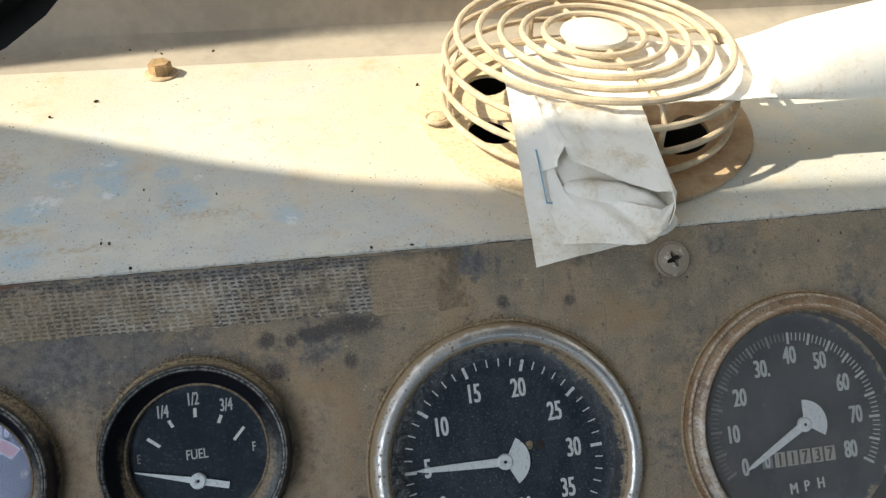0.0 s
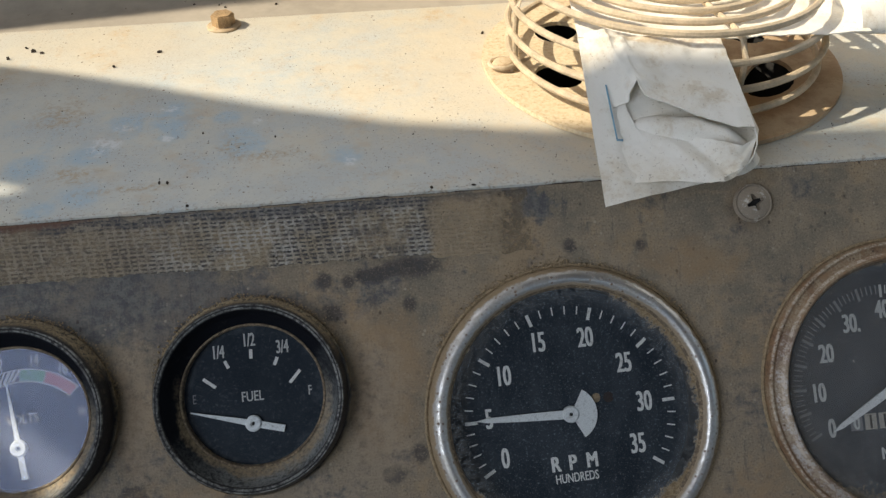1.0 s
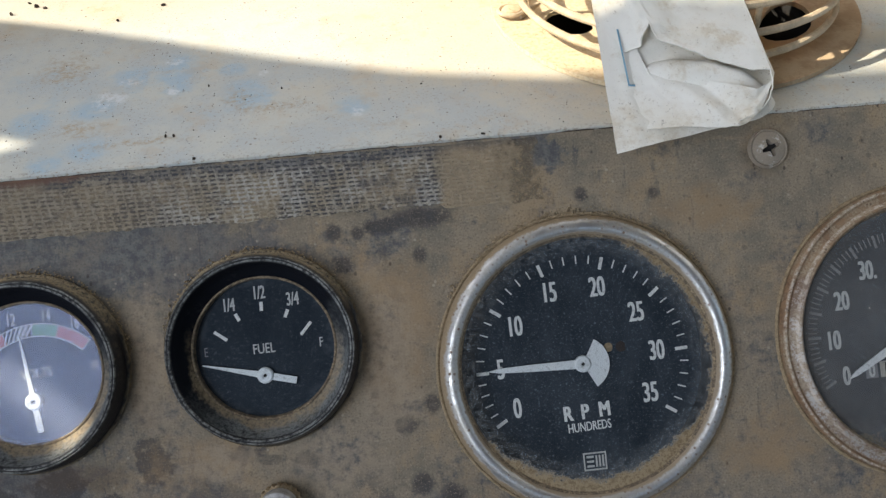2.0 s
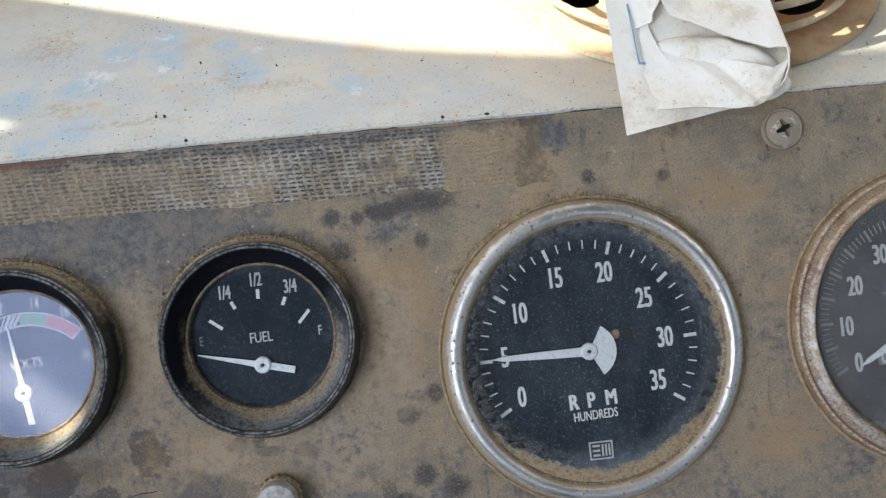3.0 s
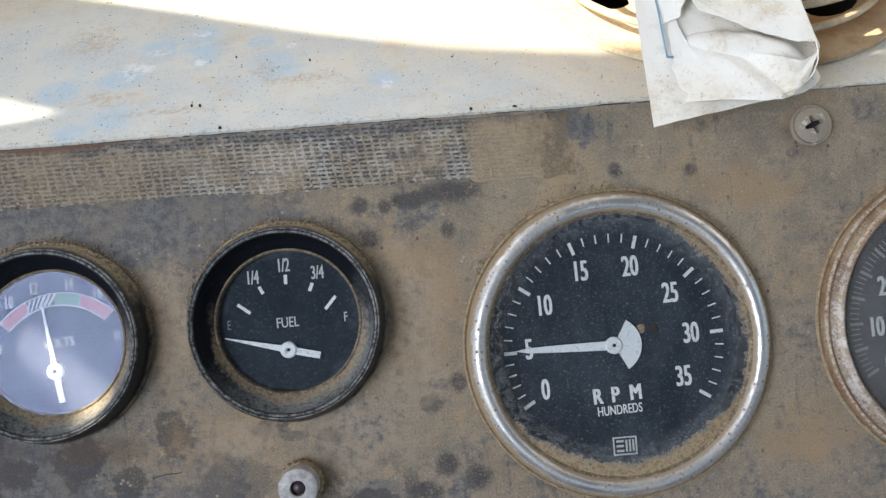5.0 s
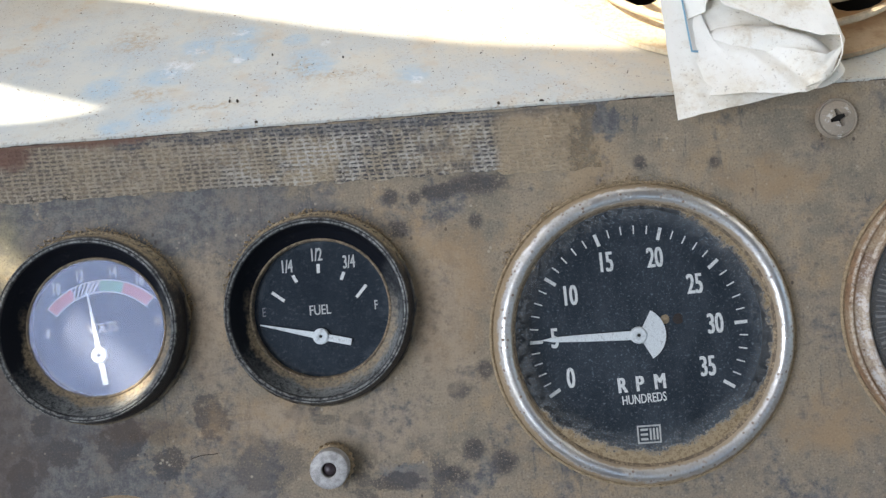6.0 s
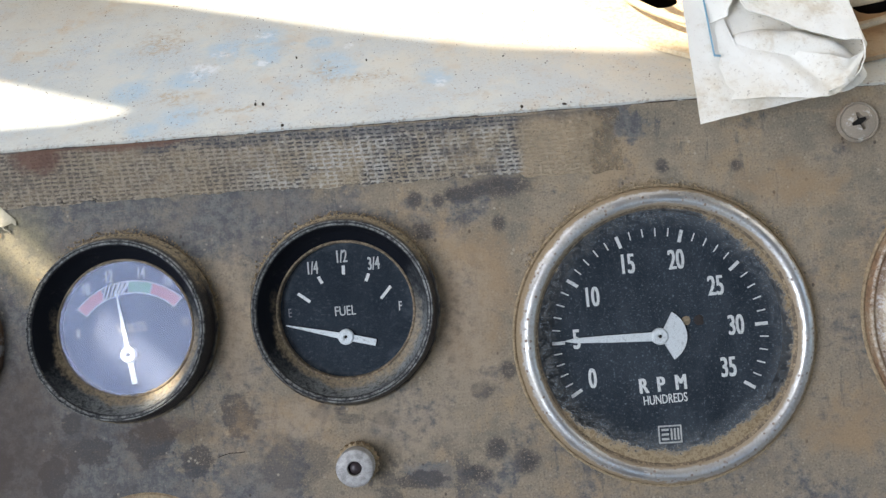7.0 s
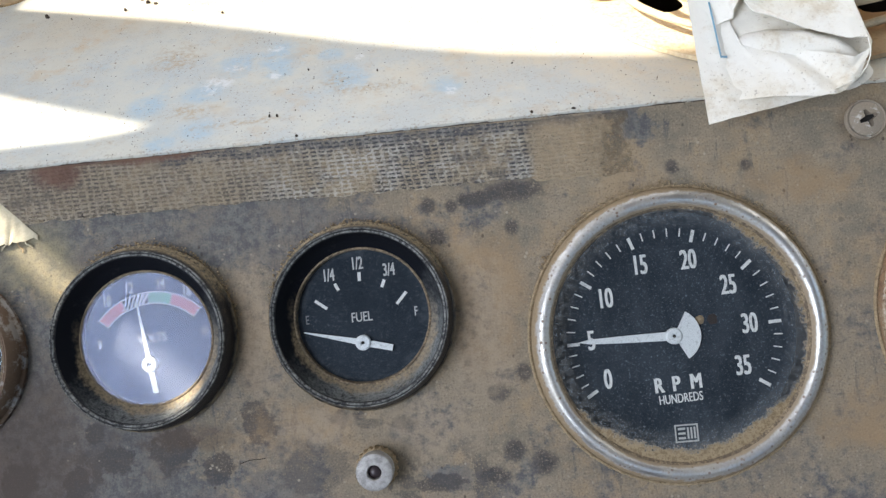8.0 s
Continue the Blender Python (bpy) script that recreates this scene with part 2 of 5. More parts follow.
    # damp patches with hard ragged edges, run down below the small gauges
    damp = g.any(g.blob(-0.1677, -0.1003, 0.0085, 0.0085, 0.75, 150, 0.28), g.blob(-0.1874, -0.1017, 0.0075, 0.0060, 0.8, 150, 0.28), g.blob(-0.2011, -0.1090, 0.0062, 0.0062, 0.8, 150, 0.28), g.blob(-0.1383, -0.0940, 0.0062, 0.0095, 0.8, 150, 0.28),
                 g.blob(-0.1531, -0.1078, 0.0060, 0.0062, 0.8, 150, 0.28), g.blob(-0.2217, -0.1073, 0.0080, 0.0080, 0.8, 130, 0.28), g.blob(-0.1944, -0.0927, 0.0042, 0.0042, 0.5, 150, 0.28), g.math("MULTIPLY", g.blob(-0.1196, -0.1108, 0.0135, 0.0095, 0.8, 90, 0.28), 0.55),
                 g.blob(-0.1106, -0.0949, 0.0024, 0.0040, 0.35, 250, 0.28), g.math("MULTIPLY", g.blob(-0.1014, -0.0974, 0.0055, 0.0018, 0.6, 200, 0.28), 0.7), g.blob(-0.0544, -0.1096, 0.0036, 0.0035, 0.3, 260, 0.28), g.blob(-0.0595, -0.0907, 0.0025, 0.0032, 0.5, 220, 0.28), g.blob(-0.0796, -0.1188, 0.0100, 0.0034, 0.8, 140, 0.28))
    patch = g.noise(62, 5, 0.66, g.mapped((1.25, 0.8, 1), (0.37, 0.61, 0), 0.25))
    zone = g.any(g.math("MULTIPLY", g.blob(-0.205, -0.118, 0.045, 0.026, 0.7, 50), 0.8), g.math("MULTIPLY", g.blob(-0.080, -0.116, 0.030, 0.014, 0.8, 60), 0.7), g.math("MULTIPLY", g.blob(-0.060, -0.050, 0.014, 0.030, 0.9, 60), 0.45))
    marks = g.any(marks, g.math("MULTIPLY", damp, 0.92), g.math("MULTIPLY", g.step(patch, 0.510, 0.550), g.math("MULTIPLY", zone, 0.95)))
    base = g.mix(g.math("MULTIPLY", marks, g.step(fine, 0.3, 0.65, 0.62, 0.92)), base, (0.058, 0.055, 0.056))
    smear = g.math("MULTIPLY", g.step(g.noise(110, 5, 0.75, g.mapped((2.4, 0.45, 1), (0, 0, 0), 0.15)), 0.555, 0.625), g.step(g.noise(18, 3, 0.6, g.mapped((1, 1, 1), (0.9, 0.1, 0))), 0.44, 0.58))
    base = g.mix(g.math("MULTIPLY", smear, 0.60), base, (0.100, 0.098, 0.096))
    wipe = g.math("MULTIPLY", g.step(g.noise(90, 4, 0.7, g.mapped((0.5, 2.6, 1), (0, 0, 0), 0.5)), 0.55, 0.66), g.step(big, 0.46, 0.58))
    base = g.mix(g.math("MULTIPLY", wipe, 0.35), base, (0.378, 0.284, 0.181))
    base = g.mix(g.math("MULTIPLY", g.step(g.noise(260, 4, 0.75), 0.59, 0.69), g.step(cover, 0, 1, 0.10, 0.42)), base, (0.404, 0.331, 0.237))
    # Pale yellow put in where the sunbeam falls, brightening it by colour.
    film = g.any(g.blob(-0.211, -0.031, 0.017, 0.012, 0.7, 90), g.blob(-0.2015, -0.042, 0.011, 0.010, 0.7, 90))
    base = g.mix(g.math("MULTIPLY", film, g.step(fine, 0.35, 0.60, 0.45, 0.8)), base, (0.284, 0.245, 0.150))
    base = g.mix(g.math("MULTIPLY", g.step(grain, 0.55, 0.68), g.step(cover, 0, 1, 0.16, 0.46)), base, (0.396, 0.310, 0.215))
    base = g.mix(g.step(grain, 0.46, 0.30, 0.0, 0.48), base, (0.086, 0.071, 0.056))
    fleck = g.math("MULTIPLY", g.step(g.cells(330, g.mapped((1, 1, 0), (0.2, 0.5, 0))), 0.20, 0.10), g.step(g.noise(90, 4, 0.7, g.mapped((1, 1, 1), (0.5, 0.1, 0))), 0.52, 0.62))
    base = g.mix(g.math("MULTIPLY", fleck, 0.65), base, (0.43, 0.37, 0.28))
    nick = g.math("MULTIPLY", g.step(g.cells(260, g.mapped((1, 0.7, 0), (0.7, 0.3, 0))), 0.16, 0.08), g.step(g.noise(70, 4, 0.7, g.mapped((1, 1, 1), (0.3, 0.7, 0))), 0.50, 0.60))
    base = g.mix(g.math("MULTIPLY", nick, 0.8), base, (0.055, 0.045, 0.04))
    rub = g.math("MULTIPLY", g.step(g.noise(420, 5, 0.8, g.mapped((2.2, 0.35, 1), (0.1, 0, 0), -0.12)), 0.56, 0.68), g.step(g.noise(26, 4, 0.65, g.mapped((1, 1, 1), (0.15, 0.45, 0))), 0.46, 0.60))
    base = g.mix(g.math("MULTIPLY", rub, 0.5), base, (0.085, 0.075, 0.068))
    sweep = g.math("MULTIPLY", g.step(g.noise(380, 5, 0.8, g.mapped((0.4, 2.4, 1), (0.3, 0, 0), 0.7)), 0.58, 0.70), g.step(g.noise(30, 4, 0.65, g.mapped((1, 1, 1), (0.85, 0.25, 0))), 0.48, 0.60))
    base = g.mix(g.math("MULTIPLY", sweep, 0.45), base, (0.37, 0.29, 0.19))
    warm = g.any(g.blob(-0.0575, -0.060, 0.012, 0.028, 0.9, 70), g.blob(-0.128, -0.098, 0.020, 0.010, 1.0, 70), g.blob(0.060, -0.110, 0.016, 0.012, 1.0, 70), g.blob(0.045, -0.030, 0.020, 0.008, 1.0, 70))
    base = g.mix(g.math("MULTIPLY", warm, g.step(mid, 0.38, 0.62, 0.15, 0.55)), base, (0.36, 0.235, 0.125))
    # brown dirt and painted shade beside the bezels and round the screw
    dirt_shade = g.any(g.blob(0.0690, -0.0137, 0.0092, 0.0088, 0.35, 260), g.blob(-0.0665, -0.066, 0.0055, 0.018, 0.7, 120), g.blob(-0.1400, -0.067, 0.0055, 0.018, 0.7, 120), g.blob(-0.160, -0.097, 0.018, 0.005, 0.9, 120))
    base = g.mix(g.math("MULTIPLY", dirt_shade, 0.38), base, (0.110, 0.066, 0.036))
    # brown grime at the left end and paler dust on the strips beside the gauges
    grime = g.step(g.math("ADD", u, g.math("MULTIPLY", g.math("SUBTRACT", mid, 0.5), 0.10)), -0.165, -0.225)
    base = g.mix(g.math("MULTIPLY", g.math("MULTIPLY", grime, g.step(g.axis("Y"), -0.055, -0.085)), 0.68), base, (0.092, 0.066, 0.050))
    pale = g.any(g.blob(-0.1372, -0.064, 0.0075, 0.024, 0.8, 90), g.blob(-0.0625, -0.070, 0.011, 0.030, 0.8, 90), g.blob(-0.118, -0.0965, 0.012, 0.006, 0.9, 110), g.blob(-0.080, -0.100, 0.018, 0.012, 0.9, 90))
    base = g.mix(g.math("MULTIPLY", pale, g.step(fine, 0.32, 0.60, 0.15, 0.55)), base, (0.37, 0.29, 0.205))
    # rust along the upper edge
    rust = g.any(g.blob(-0.197, -0.003, 0.011, 0.006, 0.5, 200), g.blob(-0.168, -0.0005, 0.022, 0.0035, 0.6, 200))
    base = g.mix(g.math("MULTIPLY", rust, 0.85), base, g.mix(mid, (0.112, 0.056, 0.039), (0.224, 0.129, 0.086)))
    height = g.math("ADD", g.math("MULTIPLY", fine, 0.3), g.math("ADD", g.math("MULTIPLY", grain, 0.5), g.math("MULTIPLY", cover, 0.8)))
    return g.done(base, g.step(cover, 0.0, 1.0, 0.68, 0.85), 0.0, g.bump(height, 0.42, 0.0006), Specular_IOR_Level=0.14)


def tape_weave():
    g = Graph("woven tape glue residue")
    wob, fine = g.noise(110, 4, 0.65), g.noise(900, 3, 0.7)
    y = g.math("ADD", g.axis("Y"), g.math("ADD", g.math("MULTIPLY", wob, 0.0010), g.math("MULTIPLY", g.axis("X"), 0.012)))
    shift = g.math("MULTIPLY", g.math("FLOOR", g.math("DIVIDE", y, 0.00136)), 0.00090)
    x = g.math("ADD", g.math("ADD", g.axis("X"), g.math("MULTIPLY", shift, 0.25)), g.math("MULTIPLY", g.noise(75, 4, 0.65), 0.0032))
    row, col = g.math("PINGPONG", y, 0.00068), g.math("PINGPONG", x, 0.00135)
    weft = g.step(g.math("ADD", row, g.math("MULTIPLY", g.noise(420, 4, 0.8), 0.0012)), 0.00088, 0.00108, 1.0, 0.0)
    warp = g.step(g.math("ADD", col, g.math("MULTIPLY", g.noise(260, 4, 0.8), 0.0022)), 0.00140, 0.00172, 1.0, 0.0)
    thread = g.any(weft, g.math("MULTIPLY", warp, 0.9))
    # the glue is thick in some places and rubbed off in others
    thick = g.noise(30, 5, 0.75, g.mapped((0.8, 1.2, 1)))
    thread = g.math("MULTIPLY", thread, g.step(g.math("ADD", thick, g.math("MULTIPLY", g.noise(260, 3, 0.7), 0.25)), 0.48, 0.62, 0.22, 1.0))
    thread = g.math("MULTIPLY", thread, g.step(g.noise(620, 4, 0.75), 0.38, 0.54, 0.35, 1.0))
    fill = g.step(g.math("ADD", g.math("MULTIPLY", g.noise(24, 5, 0.7, g.mapped((1, 1, 1), (0.4, 0.2, 0))), 0.7), g.math("MULTIPLY", g.noise(300, 3, 0.7), 0.3)), 0.45, 0.60)
    bare = g.math("MULTIPLY", g.step(g.math("ADD", g.axis("Y"), g.math("MULTIPLY", g.math("SUBTRACT", g.noise(70, 5, 0.75), 0.5), 0.009)), -0.0062, -0.0038), g.step(g.axis("X"), -0.172, -0.160))
    faint = g.step(g.math("ADD", g.axis("X"), g.math("MULTIPLY", wob, 0.006)), -0.0385, -0.0345)
    under = g.mix(fill, (0.065, 0.060, 0.060), (0.310, 0.237, 0.150))
    glue = g.mix(g.step(g.noise(60, 4, 0.7), 0.38, 0.62), (0.54, 0.505, 0.44), (0.42, 0.345, 0.24))
    left = g.step(g.math("ADD", g.axis("X"), g.math("MULTIPLY", g.math("SUBTRACT", g.noise(40, 4, 0.7), 0.5), 0.06)), -0.105, -0.150)
    under = g.mix(g.math("MULTIPLY", left, 0.30), under, (0.232, 0.176, 0.112))
    glue = g.mix(g.math("MULTIPLY", left, 0.8), glue, (0.344, 0.275, 0.189))
    under = g.mix(g.math("MULTIPLY", bare, 0.9), under, (0.050, 0.052, 0.060))
    thread = g.math("MULTIPLY", thread, g.step(bare, 0.0, 1.0, 1.0, 0.45))
    base = g.mix(g.math("MULTIPLY", thread, 0.92), under, glue)
    clot = g.math("MULTIPLY", g.step(g.noise(130, 5, 0.75, g.mapped((0.7, 1.3, 1), (0.3, 0.3, 0))), 0.58, 0.64), 0.8)
    base = g.mix(clot, base, (0.344, 0.288, 0.211))
    dusty = g.mix(g.step(g.noise(60, 5, 0.7), 0.40, 0.62), (0.378, 0.280, 0.172), (0.292, 0.228, 0.150))
    dusty = g.mix(g.math("MULTIPLY", thread, 0.5), dusty, (0.447, 0.353, 0.241))
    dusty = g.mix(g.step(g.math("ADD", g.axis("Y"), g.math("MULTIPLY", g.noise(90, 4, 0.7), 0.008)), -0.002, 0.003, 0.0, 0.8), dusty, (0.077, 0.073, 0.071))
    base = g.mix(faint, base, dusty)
    base = g.mix(g.step(fine, 0.56, 0.70, 0.0, 0.65), base, (0.396, 0.335, 0.249))
    base = g.mix(g.step(fine, 0.42, 0.28, 0.0, 0.50), base, (0.069, 0.060, 0.056))
    rust = g.any(g.blob(-0.200, -0.003, 0.010, 0.0065, 0.5, 200), g.blob(-0.170, 0.0, 0.024, 0.0035, 0.6, 200))
    base = g.mix(g.math("MULTIPLY", rust, 0.9), base, g.mix(wob, (0.103, 0.047, 0.033), (0.215, 0.112, 0.073)))
    # rubbed away towards its ragged right end
    gone = g.any(g.step(g.math("ADD", g.axis("X"), g.math("MULTIPLY", g.math("SUBTRACT", g.noise(90, 6, 0.8), 0.5), 0.050)), -0.024, -0.004), g.math("MULTIPLY", g.step(g.noise(95, 5, 0.75, g.mapped((1, 1, 1), (0.8, 0.3, 0))), 0.60, 0.66), g.step(g.axis("Y"), -0.012, -0.021)))
    g.done(base, 0.75, 0.0, g.bump(g.math("ADD", thread, g.math("MULTIPLY", fine, 0.8)), 0.8, 0.0007))
    g.put(g.shader.inputs["Alpha"], g.math("SUBTRACT", 1.0, gone))
    return g.mat


def aged_metal(name, bright, stain, amount, rough=0.32, metal=1.0, scale=120.0):
    """Plated metal, stained and pitted by the given share."""
    g = Graph(name)
    n, p = g.noise(scale, 5, 0.65), g.noise(scale * 6, 3, 0.7)
    dirt = g.step(g.math("ADD", n, g.math("MULTIPLY", p, 0.25)), 0.80 - 0.5 * amount, 0.92 - 0.5 * amount)
    pit = g.step(g.cells(scale * 4), 0.16, 0.09)
    dirt = g.any(dirt, g.math("MULTIPLY", pit, g.step(n, 0.42, 0.56)))
    col = g.mix(dirt, bright, g.mix(p, stain, tuple(0.55 * v for v in stain)))
    return g.done(col, g.step(dirt, 0, 1, rough, 0.85), g.math("MULTIPLY", g.math("SUBTRACT", 1.0, dirt), metal), g.bump(g.math("ADD", p, dirt), 0.3, 0.0004))


def dusty_black(name, base=(0.016, 0.017, 0.019), dust=(0.22, 0.175, 0.115), amount=0.4, rough=0.35):
    """Black enamel under a patchy coat of dust."""
    g = Graph(name)
    n, p = g.noise(260, 5, 0.7), g.noise(1100, 4, 0.75)
    layer = g.step(g.math("ADD", g.math("MULTIPLY", n, 0.45), g.math("MULTIPLY", p, 0.6)), 0.82 - 0.4 * amount, 1.02 - 0.4 * amount)
    return g.done(g.mix(layer, base, dust), g.step(layer, 0, 1, rough, 0.85), 0.0, g.bump(p, 0.2, 0.0003))


def reach(g):
    """Distance from the gauge's axis."""
    node = g.tree.nodes.new("ShaderNodeVectorMath")
    node.operation = "LENGTH"
    g.put(node.inputs[0], g.mapped((1, 1, 0)))
    return node.outputs["Value"]


def dish_black():
    """The black dished ring, dusty below, its lower right painted paler as if lit."""
    g = Graph("black dished enamel, dust and painted light below")
    n, p = g.noise(120, 6, 0.72), g.noise(900, 4, 0.75)
    # Paler lower right: settled dust together with painted light from the left.
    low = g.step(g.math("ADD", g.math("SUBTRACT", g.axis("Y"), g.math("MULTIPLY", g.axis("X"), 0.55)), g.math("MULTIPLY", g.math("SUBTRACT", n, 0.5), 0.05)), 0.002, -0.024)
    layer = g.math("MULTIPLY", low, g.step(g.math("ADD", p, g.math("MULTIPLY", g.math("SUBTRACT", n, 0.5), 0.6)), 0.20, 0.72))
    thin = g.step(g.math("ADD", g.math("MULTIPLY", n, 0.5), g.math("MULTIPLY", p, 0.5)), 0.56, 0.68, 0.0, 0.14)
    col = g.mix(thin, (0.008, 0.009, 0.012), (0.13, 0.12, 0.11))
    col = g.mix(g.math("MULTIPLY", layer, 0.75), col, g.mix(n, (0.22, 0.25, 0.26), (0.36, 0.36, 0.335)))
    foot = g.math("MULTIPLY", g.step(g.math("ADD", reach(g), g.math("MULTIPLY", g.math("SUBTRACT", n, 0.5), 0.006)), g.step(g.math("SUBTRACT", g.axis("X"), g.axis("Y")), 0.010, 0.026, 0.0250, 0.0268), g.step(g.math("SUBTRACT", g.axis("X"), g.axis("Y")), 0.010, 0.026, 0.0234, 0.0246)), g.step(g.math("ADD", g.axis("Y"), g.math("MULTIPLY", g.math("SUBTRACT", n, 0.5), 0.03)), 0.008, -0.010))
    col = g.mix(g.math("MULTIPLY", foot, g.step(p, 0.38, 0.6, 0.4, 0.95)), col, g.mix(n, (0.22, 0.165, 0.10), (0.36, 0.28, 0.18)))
    return g.done(col, g.step(g.any(layer, foot), 0, 1, 0.55, 0.9), 0.0, g.bump(p, 0.3, 0.0004), Specular_IOR_Level=0.06)


def bezel_black(name, bare=(0.014, 0.014, 0.016)):
    """Black enamel worn bright along its front edges, sand lying on its upper side."""
    g = Graph(name)
    n, p, z = g.noise(170, 5, 0.72), g.noise(1000, 4, 0.75), g.axis("Z")
    sand = g.math("MULTIPLY", g.step(g.math("ADD", g.axis("Y"), g.math("MULTIPLY", g.math("SUBTRACT", n, 0.5), 0.04)), 0.004, 0.022), g.step(z, 0.0085, 0.0055))
    sand = g.any(g.math("MULTIPLY", sand, g.step(p, 0.36, 0.56)), g.math("MULTIPLY", g.step(p, 0.60, 0.72), 0.4), g.math("MULTIPLY", g.step(z, 0.0026, 0.0010), g.step(n, 0.34, 0.56)))
    col = g.mix(sand, bare, g.mix(n, (0.37, 0.29, 0.18), (0.25, 0.20, 0.13)))
    edge = g.any(g.step(g.math("ABSOLUTE", g.math("SUBTRACT", reach(g), 0.0289)), 0.00045, 0.00012), g.step(g.math("ABSOLUTE", g.math("SUBTRACT", reach(g), 0.0279)), 0.00055, 0.00015))
    edge = g.math("MULTIPLY", g.math("MULTIPLY", edge, g.step(z, 0.0080, 0.0088)), g.step(g.math("ADD", g.math("MULTIPLY", g.noise(380, 4, 0.75), 0.6), g.math("MULTIPLY", p, 0.6)), 0.48, 0.74, 0.0, 0.8))
    col = g.mix(edge, col, g.mix(n, (0.20, 0.225, 0.205), (0.42, 0.40, 0.37)))
    return g.done(col, g.step(sand, 0, 1, 0.42, 0.9), 0.0, g.bump(g.math("ADD", p, sand), 0.3, 0.0004), Specular_IOR_Level=0.25)


def chrome_ring():
    """Dull plating with rust pits and sand along its foot."""
    g = Graph("dull pitted chrome")
    n, p, r = g.noise(90, 5, 0.7), g.noise(900, 4, 0.75), reach(g)
    film = g.step(g.math("ADD", g.math("MULTIPLY", n, 0.6), g.math("MULTIPLY", p, 0.4)), 0.40, 0.62)
    col = g.mix(film, (0.60, 0.59, 0.57), (0.45, 0.42, 0.365))
    pit = g.math("MULTIPLY", g.step(g.math("ADD", g.cells(520), g.math("MULTIPLY", p, 0.2)), 0.40, 0.26), g.step(n, 0.40, 0.58))
    foot = g.step(g.math("ADD", r, g.math("MULTIPLY", g.math("SUBTRACT", g.noise(240, 4, 0.75), 0.5), 0.0030)), 0.0460, 0.0470)
    inner = g.step(g.math("ADD", r, g.math("MULTIPLY", g.math("SUBTRACT", n, 0.5), 0.0030)), 0.0430, 0.0422)
    sand = g.any(foot, g.math("MULTIPLY", inner, 0.9))
    col = g.mix(g.math("MULTIPLY", pit, 0.85), col, (0.16, 0.085, 0.045))
    col = g.mix(sand, col, g.mix(p, (0.20, 0.145, 0.085), (0.40, 0.30, 0.185)))
    keep = g.math("SUBTRACT", 1.0, g.any(sand, pit))
    return g.done(col, g.math("SUBTRACT", 0.85, g.math("MULTIPLY", keep, g.step(film, 0, 1, 0.52, 0.38))), g.math("MULTIPLY", keep, g.step(film, 0, 1, 0.85, 0.50)), g.bump(g.math("ADD", p, g.any(sand, pit)), 0.25, 0.0004))


def rust_ring():
    """Plating eaten by rust: brown outer step, greyer inner step."""
    g = Graph("rusted bezel plating")
    n, m, p, r = g.noise(60, 5, 0.7), g.noise(330, 5, 0.75), g.noise(1100, 3, 0.75), reach(g)
    rust = g.mix(g.step(m, 0.40, 0.60), (0.27, 0.165, 0.09), (0.135, 0.072, 0.04))
    crust = g.mix(g.step(p, 0.42, 0.62), (0.34, 0.26, 0.17), (0.24, 0.16, 0.095))
    col = g.mix(g.step(g.math("ADD", g.math("MULTIPLY", m, 0.6), g.math("MULTIPLY", n, 0.5)), 0.50, 0.62), rust, crust)
    low = g.step(g.math("ADD", g.axis("Y"), g.math("MULTIPLY", g.math("SUBTRACT", n, 0.5), 0.05)), 0.028, 0.004)
    grey = g.math("MULTIPLY", g.math("MULTIPLY", low, g.step(r, 0.0464, 0.0455)), g.step(g.math("ADD", m, g.math("MULTIPLY", p, 0.4)), 0.58, 0.74, 1.0, 0.15))
    col = g.mix(g.math("MULTIPLY", grey, 0.85), col, (0.50, 0.47, 0.43))
    ridge = g.any(g.step(g.math("ABSOLUTE", g.math("SUBTRACT", r, 0.0474)), 0.0006, 0.0002), g.step(g.math("ABSOLUTE", g.math("SUBTRACT", r, 0.0438)), 0.0006, 0.0002))
    col = g.mix(g.math("MULTIPLY", ridge, g.step(g.math("ADD", g.math("MULTIPLY", g.noise(520, 4, 0.75), 0.7), g.math("MULTIPLY", p, 0.4)), 0.50, 0.62, 0.1, 0.8)), col, (0.58, 0.50, 0.40))
    pit = g.math("MULTIPLY", g.step(g.math("ADD", g.cells(480), g.math("MULTIPLY", p, 0.25)), 0.36, 0.24), g.step(m, 0.42, 0.56))
    col = g.mix(g.math("MULTIPLY", pit, 0.8), col, (0.085, 0.05, 0.032))
    return g.done(col, g.step(grey, 0, 1, 0.8, 0.45), g.math("MULTIPLY", grey, 0.55), g.bump(g.math("ADD", m, g.math("MULTIPLY", p, 0.6)), 0.5, 0.0006))


